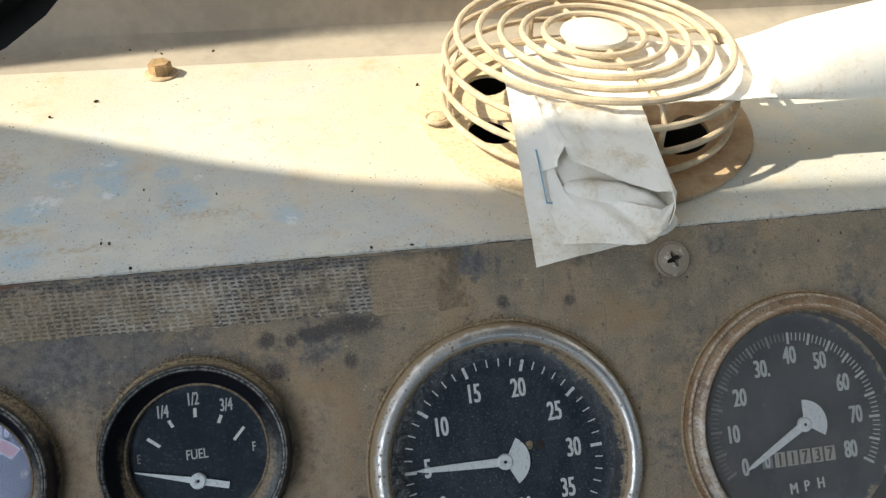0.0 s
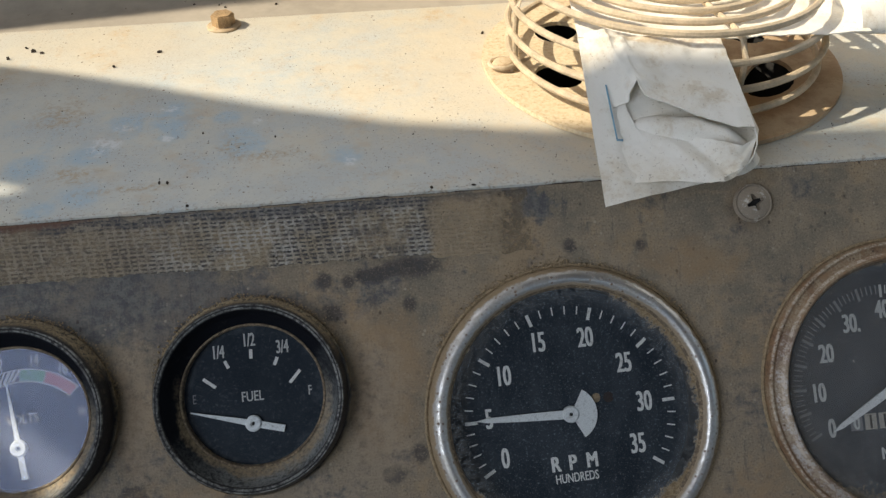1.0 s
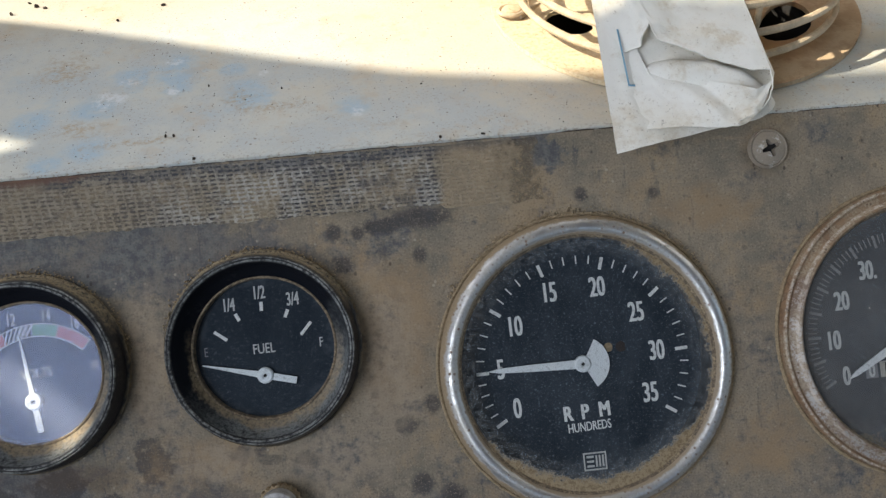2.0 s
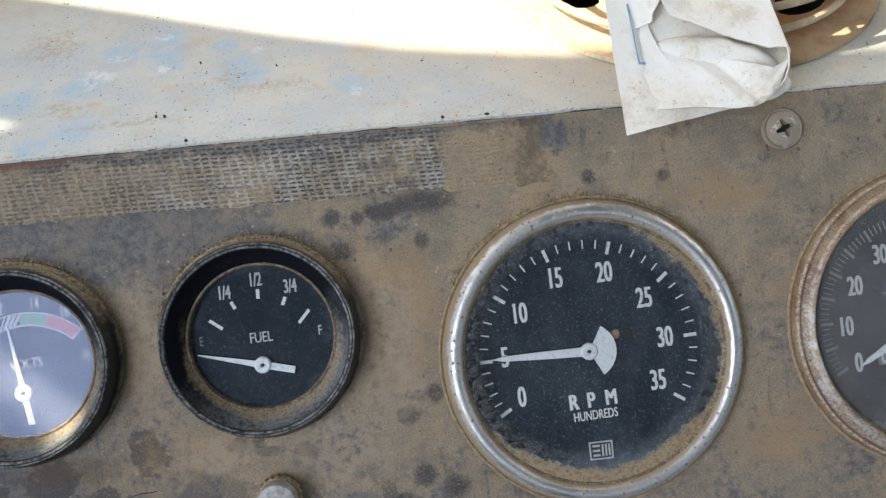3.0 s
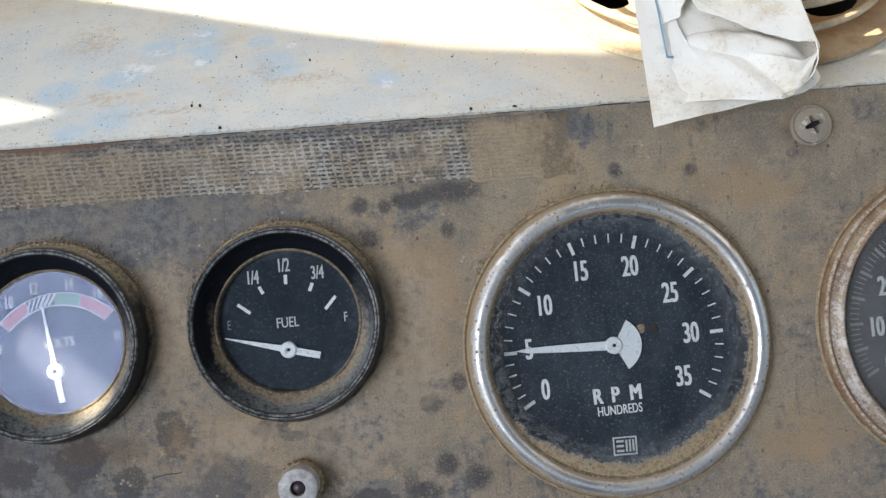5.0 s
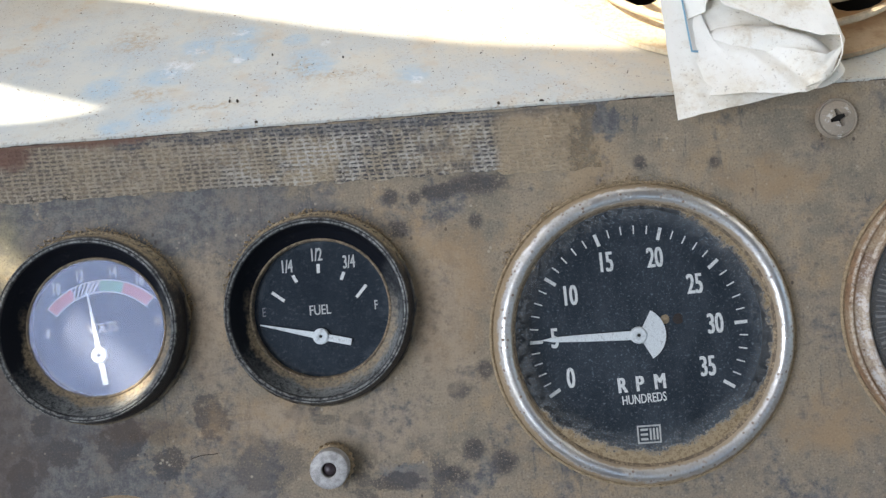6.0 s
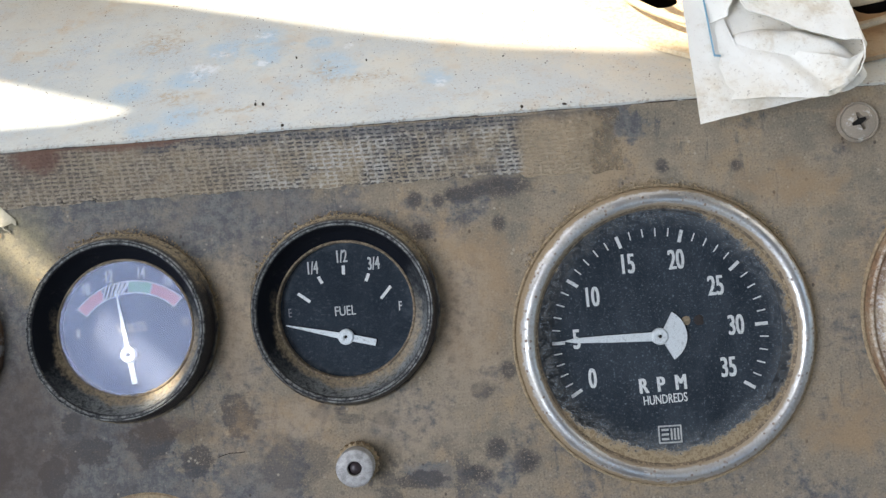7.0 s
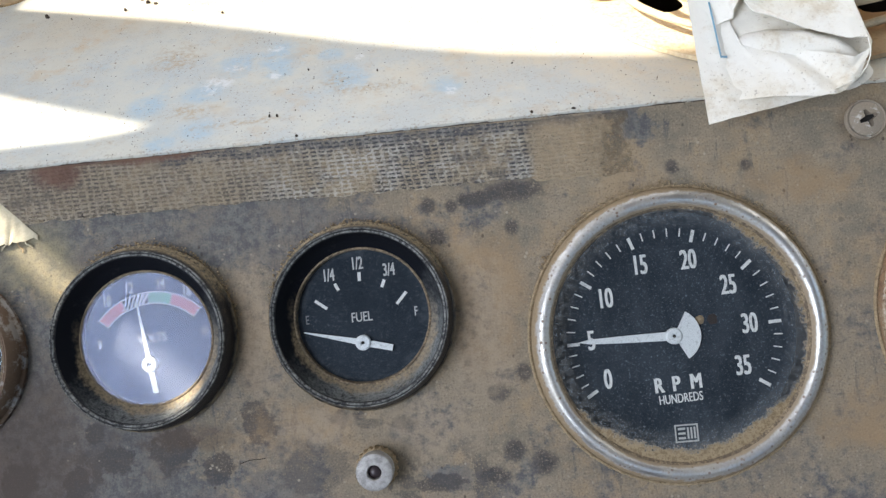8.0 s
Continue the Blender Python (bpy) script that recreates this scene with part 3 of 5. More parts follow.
def dial_black(name, low=0.85, film=0.0, foot=0.0028, snow=0.7):
    """A black dial face with a ring of blown-in dust, thicker at its foot."""
    g = Graph(name)
    patch = g.math("ADD", g.math("MULTIPLY", g.math("SUBTRACT", g.noise(85, 6, 0.75), 0.5), 0.020), g.math("MULTIPLY", g.math("SUBTRACT", g.noise(600, 5, 0.75), 0.5), 0.0075))
    ragged = g.math("ADD", g.math("ADD", patch, g.step(g.axis("Y"), -0.042, -0.012, foot, 0.0)), g.math("MULTIPLY", g.step(g.axis("X"), 0.012, 0.032), g.step(g.axis("Y"), -0.005, 0.012, 0.0, foot * 0.7)))
    rim = g.step(g.math("ADD", reach(g), ragged), low, low + 0.0026)
    thin = g.step(g.math("ADD", reach(g), ragged), low - 0.005, low + 0.001, 0.0, 0.16)
    haze = g.step(g.noise(34, 5, 0.7, g.mapped((1.5, 0.8, 1), (0.1, 0, 0), 0.6)), 0.38, 0.66, 0.012, 0.075 + film)
    speck = g.any(g.step(g.noise(1300, 2, 0.7), 0.59, 0.69, 0.0, 0.34), g.step(g.noise(420, 5, 0.8), 0.56, 0.74, 0.0, 0.24))
    scratch = g.math("MULTIPLY", g.step(g.noise(240, 4, 0.7, g.mapped((0.35, 3.0, 1), (0, 0, 0), 0.9)), 0.62, 0.70, 0.0, 0.12), g.step(g.noise(40, 2), 0.5, 0.6))
    base = g.mix(g.any(g.math("ADD", g.math("MULTIPLY", haze, snow), g.math("MULTIPLY", speck, snow)), thin, scratch), (0.009, 0.016, 0.025), (0.24, 0.285, 0.32))
    base = g.mix(g.math("MULTIPLY", rim, g.step(g.noise(800, 4, 0.75), 0.32, 0.58, 0.45, 0.97)), base, g.mix(g.noise(420, 4, 0.75), (0.44, 0.345, 0.22), (0.20, 0.15, 0.092)))
    return g.done(base, 0.7, 0.0, g.bump(rim, 0.15, 0.0004), Specular_IOR_Level=0.15)


def marking(name, color):
    g = Graph(name)
    return g.done(g.mix(g.step(g.noise(900, 3, 0.7), 0.52, 0.72), color, tuple(0.62 * v for v in color)), 0.6)


def glass(name, film=0.06, tint=(0.55, 0.55, 0.54), sheen=(0.62, 0.72, 0.82), edge=0.0):
    """Clear pane under fine dust and painted haze, sand blown in along its edge."""
    g = Graph(name)
    clear = g.tree.nodes.new("ShaderNodeBsdfTransparent")
    gloss = g.tree.nodes.new("ShaderNodeBsdfGlossy")
    gloss.inputs["Roughness"].default_value = 0.06
    gloss.inputs["Color"].default_value = (*sheen, 1)
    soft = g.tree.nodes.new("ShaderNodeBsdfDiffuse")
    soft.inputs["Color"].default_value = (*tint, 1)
    fres = g.tree.nodes.new("ShaderNodeFresnel")
    fres.inputs["IOR"].default_value = 1.5
    a, b = g.tree.nodes.new("ShaderNodeMixShader"), g.tree.nodes.new("ShaderNodeMixShader")
    g.put(a.inputs[0], fres.outputs[0])
    g.put(a.inputs[1], clear.outputs[0])
    g.put(a.inputs[2], gloss.outputs[0])
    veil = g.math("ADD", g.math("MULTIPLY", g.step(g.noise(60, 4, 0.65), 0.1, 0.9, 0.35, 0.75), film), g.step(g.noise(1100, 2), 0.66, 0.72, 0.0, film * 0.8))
    if edge:
        x, y, r = g.axis("X"), g.axis("Y"), reach(g)
        n, p = g.noise(130, 6, 0.75), g.noise(900, 4, 0.75)
        wide = g.math("ADD", g.step(y, -0.014, -0.036, -0.0008, 0.0042), g.math("MULTIPLY", g.step(x, 0.010, 0.026), g.step(y, -0.012, 0.014, 0.0012, 0.0034)))
        far = g.math("ADD", g.math("ADD", r, wide), g.math("ADD", g.math("MULTIPLY", g.math("SUBTRACT", n, 0.5), 0.0085), g.math("MULTIPLY", g.math("SUBTRACT", p, 0.5), 0.006)))
        heap, thin = g.step(far, edge - 0.0012, edge + 0.0020), g.step(far, edge - 0.009, edge + 0.001, 0.0, 0.26)
        sand = g.mix(g.step(p, 0.36, 0.62), (0.43, 0.335, 0.21), (0.20, 0.145, 0.085))
        mask = g.math("MULTIPLY", heap, g.step(p, 0.30, 0.52, 0.55, 0.97))
        veil = g.any(veil, g.math("MULTIPLY", thin, g.step(p, 0.35, 0.6)), mask)
        g.put(soft.inputs["Color"], g.mix(heap, (0.40, 0.42, 0.42), sand))
    g.put(b.inputs[0], veil)
    g.put(b.inputs[1], a.outputs[0])
    g.put(b.inputs[2], soft.outputs[0])
    g.put(g.tree.nodes["Material Output"].inputs["Surface"], b.outputs[0])
    return g.mat


def paper_white():
    """Thin soiled paper that lets some light through."""
    g = Graph("soiled white paper")
    n, p = g.noise(45, 5, 0.65), g.noise(500, 4, 0.65)
    base = g.mix(g.step(n, 0.42, 0.72), (0.92, 0.885, 0.80), (0.84, 0.775, 0.65))
    base = g.mix(g.math("MULTIPLY", g.step(g.noise(85, 6, 0.75), 0.50, 0.68), 0.6), base, (0.64, 0.53, 0.37))
    base = g.mix(g.math("MULTIPLY", g.step(g.noise(900, 4, 0.75), 0.58, 0.68), g.step(n, 0.40, 0.60, 0.15, 0.65)), base, (0.36, 0.29, 0.20))
    soil = g.math("MULTIPLY", g.blob(0.042, 0.031, 0.026, 0.0055, 0.9, 120), g.step(g.axis("X"), 0.075, 0.065))
    base = g.mix(g.math("MULTIPLY", soil, g.step(p, 0.35, 0.6, 0.25, 0.6)), base, (0.50, 0.37, 0.215))
    g.done(base, 0.75, 0.0, g.bump(g.math("ADD", g.math("MULTIPLY", n, 0.8), g.math("MULTIPLY", p, 0.4)), 0.3, 0.0007))
    thin, both = g.tree.nodes.new("ShaderNodeBsdfTranslucent"), g.tree.nodes.new("ShaderNodeMixShader")
    g.put(thin.inputs["Color"], base)
    g.put(both.inputs[0], 0.09)
    g.put(both.inputs[1], g.shader.outputs[0])
    g.put(both.inputs[2], thin.outputs[0])
    g.put(g.tree.nodes["Material Output"].inputs["Surface"], both.outputs[0])
    return g.mat


def plate_paint():
    """Rust brown sanded plate, with its sunlit and shaded sides painted in."""
    g = Graph("fan plate rust and dust, sunlit side paler")
    n, p = g.noise(60, 6, 0.7), g.noise(600, 4, 0.7)
    # The door side is painted paler for its sun, the other darker.
    sand = g.step(g.math("ADD", g.axis("X"), g.math("MULTIPLY", g.math("SUBTRACT", n, 0.5), 0.08)), 0.03, -0.03)
    col = g.mix(sand, g.mix(g.step(n, 0.4, 0.6), (0.50, 0.365, 0.225), (0.38, 0.255, 0.145)), g.mix(g.step(p, 0.4, 0.6), (0.70, 0.575, 0.385), (0.62, 0.48, 0.30)))
    col = g.mix(g.math("MULTIPLY", g.step(p, 0.58, 0.68), 0.5), col, (0.27, 0.17, 0.095))
    return g.done(col, 0.85, 0.0, g.bump(p, 0.3, 0.0005))


def plain(name, color, rough=0.6, metal=0.0, vary=0.35, scale=60.0, relief=0.2):
    g = Graph(name)
    n, p = g.noise(scale, 5, 0.65), g.noise(scale * 9, 3, 0.65)
    low = tuple(v * (1 - vary) for v in color)
    return g.done(g.mix(g.step(g.math("ADD", g.math("MULTIPLY", n, 0.7), g.math("MULTIPLY", p, 0.3)), 0.35, 0.65), color, low), rough, metal, g.bump(p, relief, 0.0005))


M_TOP, M_PANEL, M_TAPE = top_paint(), panel_paint(), tape_weave()
M_CHROME = chrome_ring()
M_RUSTY = rust_ring()
M_BLACK = dusty_black("black bezel enamel", amount=0.25, rough=0.3)
M_BLACK_WORN = bezel_black("chipped black bezel enamel")
M_RIM_OLD = aged_metal("dull worn rim plating", (0.40, 0.37, 0.34), (0.20, 0.13, 0.085), 0.62, 0.5, 0.6, 160.0)
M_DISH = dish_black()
M_RING_DUST = dusty_black("dust caked inner ring", (0.11, 0.082, 0.055), (0.36, 0.27, 0.165), 0.9, 0.85)
M_DIAL = dial_black("black tachometer dial", 0.0500, 0.02, 0.0, 1.15)
M_DIAL_HAZY = dial_black("faded speedometer dial", 0.0405, 0.05)
M_DIAL_SMALL = dial_black("black fuel dial", 0.0236, 0.0, 0.0015, 0.55)
M_WHITE = marking("white dial print", (0.72, 0.73, 0.70))
M_FADED = marking("faded dial print", (0.50, 0.51, 0.49))
M_GHOST = marking("nearly faded dial print", (0.17, 0.175, 0.185))
# Voltmeter print, dimmed by colour for the sky haze over it.
M_DIM = marking("dim dial print", (0.34, 0.345, 0.35))
M_DRUM = marking("yellowed odometer drum", (0.36, 0.34, 0.29))
M_NEEDLE = marking("white needle paint", (0.70, 0.735, 0.73))
# Voltmeter bands, their colours paled for the same haze.
M_RED, M_GREEN = marking("haze paled red band", (0.44, 0.15, 0.15)), marking("haze paled green band", (0.14, 0.30, 0.17))
M_GLASS = glass("dusty gauge glass", 0.010)
M_GLASS_TACH = glass("sandy tachometer glass", 0.035, (0.40, 0.47, 0.55), edge=0.0405)
M_WALL = dusty_black("dull black gauge wall", (0.010, 0.012, 0.016), (0.16, 0.14, 0.11), 0.15, 0.45)
M_GLASS_HAZY = glass("hazed gauge glass", 0.28, (0.55, 0.53, 0.49), (0.70, 0.68, 0.64))
# The bluish film paints the reflected sky over the voltmeter's dial.
M_GLASS_SMALL = glass("gauge glass with painted sky haze", 0.40, (0.50, 0.56, 0.74), (0.42, 0.48, 0.68))
M_WIRE = plain("sand coloured wire enamel", (0.67, 0.53, 0.355), 0.5, 0.0, 0.35, 120)
M_CAP = plain("cream guard cap", (0.74, 0.69, 0.58), 0.5, 0.0, 0.12, 60)
M_PLATE = plate_paint()
M_BOLT = plain("rusty bolt steel", (0.52, 0.34, 0.17), 0.8, 0.05, 0.6, 160)
M_SCREW = aged_metal("dusty screw steel", (0.56, 0.52, 0.455), (0.40, 0.33, 0.25), 0.70, 0.6, 0.25, 320.0)
M_POST = plain("dull zinc", (0.47, 0.45, 0.425), 0.6, 0.2, 0.5, 420)
M_DARK = plain("dark hollow", (0.02, 0.018, 0.016), 0.9)
M_PAPER = paper_white()
M_FLAKE = plain("yellowed peeling paint", (0.56, 0.50, 0.36), 0.7, 0.0, 0.3, 160)
M_BROWN = plain("faint brown wear", (0.032, 0.021, 0.016), 0.8)
M_BLUE = plain("blue print line", (0.22, 0.42, 0.55), 0.7)
M_CRUMB = plain("dark crumbs", (0.055, 0.038, 0.025), 0.9, 0, 0.5, 900)
M_GRIT = plain("caked sand", (0.40, 0.30, 0.18), 0.95, 0, 0.45, 700)
M_CAB = plain("grey cab lining", (0.11, 0.105, 0.10), 0.8)
# Same beige paint as the dash top, darkened by colour for its shade.
M_COWL = plain("cowl paint darkened for shade", (0.47, 0.41, 0.33), 0.7, 0.0, 0.25, 14)
M_NEAR_PAD = plain("black vinyl", (0.006, 0.0055, 0.0055), 0.95)
M_SAND = plain("dry sandy ground", (0.42, 0.34, 0.24), 0.95, 0, 0.3, 0.4)

# ---- mesh helpers ----
MM = 0.001
TILT = radians(42.785)                                        # the gauge panel leans back from upright
PANEL = Matrix(((1, 0, 0, 0), (0, math.sin(TILT), -math.cos(TILT), 0), (0, math.cos(TILT), math.sin(TILT), 0), (0, 0, 0, 1)))


def on_panel(u, v, w=0.0, turn=0.0):
    """A pose on the gauge panel, in mm: u along it, v up it from its upper edge, w out of it."""
    return PANEL @ Matrix.Translation((u * MM, v * MM, w * MM)) @ Matrix.Rotation(radians(turn), 4, "Z")


def mesh_from(name, bm, material, smooth=35.0):
    data = bpy.data.meshes.new(name)
    bm.normal_update()
    bm.to_mesh(data)
    bm.free()
    data.materials.append(material)
    if smooth:
        data.polygons.foreach_set("use_smooth", [True] * len(data.polygons))
        data.set_sharp_from_angle(angle=radians(smooth))
    return data


def part(name, bm, material, parent=None, label="", smooth=35.0):
    ob = new(name, mesh_from(name, bm, material, smooth))
    ob.parent = parent
    return tagged(ob, label)


def thing(name, m, label, category, group="", kind=""):
    ob = new(name)
    ob.empty_display_size = 0.01
    ob.matrix_basis = m
    return tagged(ob, label, category, group, kind)


def box(x0, x1, y0, y1, z0, z1, bevel=0.0, bm=None):
    bm = bm or bmesh.new()
    made = bmesh.ops.create_cube(bm, size=1.0, matrix=Matrix.Translation(((x0 + x1) / 2, (y0 + y1) / 2, (z0 + z1) / 2)) @ Matrix.Diagonal((x1 - x0, y1 - y0, z1 - z0, 1)))
    if bevel:
        edges = list({e for v in made["verts"] for e in v.link_edges})
        bmesh.ops.bevel(bm, geom=edges, offset=bevel, segments=2, affect="EDGES")
    return bm


def lathe(profile, segments=96, closed=False, wobble=0.0):
    """A turned form: (radius, height) pairs in mm, round z."""
    bm = bmesh.new()
    rings = []
    for r, h in profile:
        ring = []
        if r <= 0:
            ring = [bm.verts.new((0, 0, h * MM))]
        else:
            for n in range(segments):
                a = 2 * math.pi * n / segments
                k = 1 + wobble * noise.noise(Vector((3 * math.cos(a), 3 * math.sin(a), h * 0.2)))
                ring.append(bm.verts.new((r * k * MM * math.cos(a), r * k * MM * math.sin(a), h * MM)))
        rings.append(ring)
    pairs = list(zip(rings, rings[1:])) + ([(rings[-1], rings[0])] if closed else [])
    for a, b in pairs:
        for n in range(segments):
            m = (n + 1) % segments
            four = [a[n % len(a)], a[m % len(a)], b[m % len(b)], b[n % len(b)]]
            face = list(dict.fromkeys(four))
            if len(face) > 2:
                bm.faces.new(face)
    bmesh.ops.recalc_face_normals(bm, faces=bm.faces)
    return bm


def wire(points, radius, sides=8, closed=False, bm=None):
    """A round wire through the points, in metres."""
    bm = bm or bmesh.new()
    points = [Vector(p) for p in points]
    count, rings = len(points), []
    for n, p in enumerate(points):
        a = points[n - 1] if (n or closed) else p
        b = points[(n + 1) % count] if (n < count - 1 or closed) else p
        way = (b - a).normalized()
        side = way.cross(Vector((0, 0, 1)) if abs(way.z) < 0.9 else Vector((1, 0, 0))).normalized()
        up = side.cross(way)
        rings.append([bm.verts.new(p + radius * (math.cos(t) * side + math.sin(t) * up)) for t in (2 * math.pi * k / sides for k in range(sides))])
    pairs = list(zip(rings, rings[1:])) + ([(rings[-1], rings[0])] if closed else [])
    for a, b in pairs:
        for k in range(sides):
            bm.faces.new((a[k], a[(k + 1) % sides], b[(k + 1) % sides], b[k]))
    if not closed:
        bm.faces.new(rings[0][::-1])
        bm.faces.new(rings[-1])
    bmesh.ops.recalc_face_normals(bm, faces=bm.faces)
    return bm


def slab(outline, z0, z1, holes=()):
    """A flat plate between two heights with holes through it; outlines are (x, y) in metres."""
    bm = bmesh.new()
    edges = []
    for loop in (outline, *holes):
        verts = [bm.verts.new((x, y, z1)) for x, y in loop]
        edges += [bm.edges.new((a, b)) for a, b in zip(verts, verts[1:] + verts[:1])]
    bmesh.ops.triangle_fill(bm, use_beauty=True, use_dissolve=False, edges=edges)
    faces = list(bm.faces)
    bmesh.ops.recalc_face_normals(bm, faces=faces)
    if faces[0].normal.z < 0:
        bmesh.ops.reverse_faces(bm, faces=faces)
    down = bmesh.ops.extrude_face_region(bm, geom=faces)
    for v in (g for g in down["geom"] if isinstance(g, bmesh.types.BMVert)):
        v.co.z = z0
    bmesh.ops.recalc_face_normals(bm, faces=bm.faces)
    return bm


def circle(x, y, r, count=64):
    return [(x + r * math.cos(2 * math.pi * n / count), y + r * math.sin(2 * math.pi * n / count)) for n in range(count)]


def bar(x, y, length, width, turn, z, thick=0.12):
    """A printed bar on a dial, in mm; turn in degrees, clockwise from upright."""
    bm = box(-width / 2 * MM, width / 2 * MM, -length / 2 * MM, length / 2 * MM, z * MM, (z + thick) * MM)
    bmesh.ops.transform(bm, matrix=Matrix.Translation((x * MM, y * MM, 0)) @ Matrix.Rotation(-radians(turn), 4, "Z"), verts=bm.verts)
    return bm


def lettering(text, size, narrow=0.62, bold=0.0):
    """A mesh of flat printed writing, its middle at the origin, in mm."""
    curve = bpy.data.curves.new("lettering", "FONT")
    curve.body, curve.size, curve.align_x, curve.align_y = text, size * MM, "CENTER", "CENTER"
    curve.extrude, curve.resolution_u = 0.00003, 4
    ob = bpy.data.objects.new("lettering", curve)
    bm = bmesh.new()
    data = ob.to_mesh()
    bm.from_mesh(data)
    ob.to_mesh_clear()
    bpy.data.objects.remove(ob)
    bpy.data.curves.remove(curve)
    xs, ys = [v.co.x for v in bm.verts], [v.co.y for v in bm.verts]
    if bold:
        first = bm.verts[:] + bm.edges[:] + bm.faces[:]
        for n, (dx, dy) in enumerate(((1, 0.5), (-1, 0.5), (1, -0.5), (-1, -0.5))):
            made = bmesh.ops.duplicate(bm, geom=first)["geom"]
            bmesh.ops.translate(bm, vec=(dx * bold * MM / narrow, dy * 0.7 * bold * MM, (n + 1) * 0.000008), verts=[e for e in made if isinstance(e, bmesh.types.BMVert)])
    bmesh.ops.transform(bm, matrix=Matrix.Diagonal((narrow, 1, 1, 1)) @ Matrix.Translation((-(min(xs) + max(xs)) / 2, -(min(ys) + max(ys)) / 2, 0)), verts=bm.verts)
    return bm


def printed(name, text, size, x, y, z, parent, material, turn=0.0, narrow=0.62, bold=0.0):
    bm = lettering(text, size, narrow, bold)
    bmesh.ops.transform(bm, matrix=Matrix.Translation((x * MM, y * MM, z * MM)) @ Matrix.Rotation(radians(turn), 4, "Z"), verts=bm.verts)
    return part(name, bm, material, parent, smooth=0)


def sheet(corners, nx, ny, crumple, seed, bulge=0.0, thick=0.35, creases=()):
    """A crumpled sheet over the four-sided patch between two lists of points, in mm: its upper and its lower edge."""
    upper, lower = corners
    bm = bmesh.new()

    def along(line, t):
        t = min(max(t, 0.0), 1.0) * (len(line) - 1)
        n = min(int(t), len(line) - 2)
        return Vector(line[n]).lerp(Vector(line[n + 1]), t - n)

    grid = []
    for j in range(ny + 1):
        row = []
        for i in range(nx + 1):
            s, t = i / nx, j / ny
            p = along(upper, s).lerp(along(lower, s), t)
            k = Vector((p.x * 0.09, p.y * 0.09, seed))
            lift = crumple * (noise.noise(k) + 0.5 * abs(noise.noise(k * 2.3)) + 0.25 * noise.noise(k * 5.1))
            p += Vector((0, -0.35, 0.93)) * (lift * min(1, 4 * s, 4 * (1 - s) + 0.3) + bulge * math.sin(math.pi * s) * math.sin(math.pi * t))
            for s0, t0, s1, t1, height, wide in creases:
                k = min(max(((s - s0) * (s1 - s0) + (t - t0) * (t1 - t0)) / ((s1 - s0) ** 2 + (t1 - t0) ** 2), 0), 1)
                far = math.hypot(s - s0 - k * (s1 - s0), t - t0 - k * (t1 - t0))
                p += Vector((0, -0.48, 0.88)) * height * max(0.0, 1 - far / wide)
            row.append(bm.verts.new(p * MM))
        grid.append(row)
    for a, b in zip(grid, grid[1:]):
        for n in range(nx):
            bm.faces.new((a[n], b[n], b[n + 1], a[n + 1]))
    bmesh.ops.recalc_face_normals(bm, faces=bm.faces)
    bmesh.ops.solidify(bm, geom=bm.faces[:], thickness=thick * MM)
    return bm



# ---- cab ----
# Unseen cab shell and ground, added to close the place round the dash.
def wall(name, outline, z0, z1, m, material=None, holes=(), label=""):
    ob = part(name, slab(outline, z0, z1, holes), material or M_CAB, None, smooth=0)
    ob.matrix_basis = m
    return tagged(ob, label or "plain grey lining of the cab", "wall", kind="structure")


SIDE = Matrix(((0, 0, 1, 0), (1, 0, 0, 0), (0, 1, 0, 0), (0, 0, 0, 1)))      # (x, y) of an outline becomes (y, z)
BACK = Matrix(((1, 0, 0, 0), (0, 0, -1, 0), (0, 1, 0, 0), (0, 0, 0, 1)))     # (x, y) of an outline becomes (x, z)

# Unseen left wall: gaps shaped to cast the sunlit patches, and a door window.
main_sun_gap = [(0.150, 0.250), (0.123, 0.321), (0.104, 0.362), (0.0845, 0.402), (0.0705, 0.439), (0.0615, 0.476), (0.054, 0.530), (0.052, 0.573), (0.052, 0.900),
                 (0.222, 0.900), (0.215, 0.660), (0.208, 0.560), (0.203, 0.494), (0.199, 0.448), (0.187, 0.377), (0.174, 0.313), (0.160, 0.250)]
low_sun_gap = [(0.092, 0.228), (0.067, 0.273), (0.036, 0.331), (0.031, 0.314), (0.029, 0.287), (0.029, 0.228)]
beam_gap = [(0.016, 0.266), (0.016, 0.2775), (-0.0086, 0.2803), (-0.036, 0.2885), (-0.046, 0.2870), (-0.046, 0.2730), (-0.014, 0.2680)]
door_window = [(-0.29, 0.10), (-0.29, 0.72), (-1.03, 0.72), (-1.03, 0.10)]
wall("wall_left", [(REAR_Y, FLOOR_Z), (0.42, FLOOR_Z), (0.42, ROOF_Z), (REAR_Y, ROOF_Z)], LEFT_X - 0.004, LEFT_X, SIDE, holes=[main_sun_gap, low_sun_gap, beam_gap, door_window],
     label="unseen grey left wall with gaps shaped for the sunlight")
wall("wall_right", [(REAR_Y, FLOOR_Z), (0.42, FLOOR_Z), (0.42, ROOF_Z), (REAR_Y, ROOF_Z)], RIGHT_X, RIGHT_X + 0.03, SIDE,
     holes=[[(-0.95, 0.05), (-0.95, 0.62), (0.2, 0.62), (0.2, 0.05)]], label="grey right door of the cab with a window")
wall("wall_rear", [(LEFT_X, FLOOR_Z), (RIGHT_X, FLOOR_Z), (RIGHT_X, ROOF_Z), (LEFT_X, ROOF_Z)], -REAR_Y, -REAR_Y + 0.03, BACK,
     holes=[[(-0.25, 0.12), (0.95, 0.12), (0.95, 0.46), (-0.25, 0.46)]], label="grey rear wall of the cab with a window")
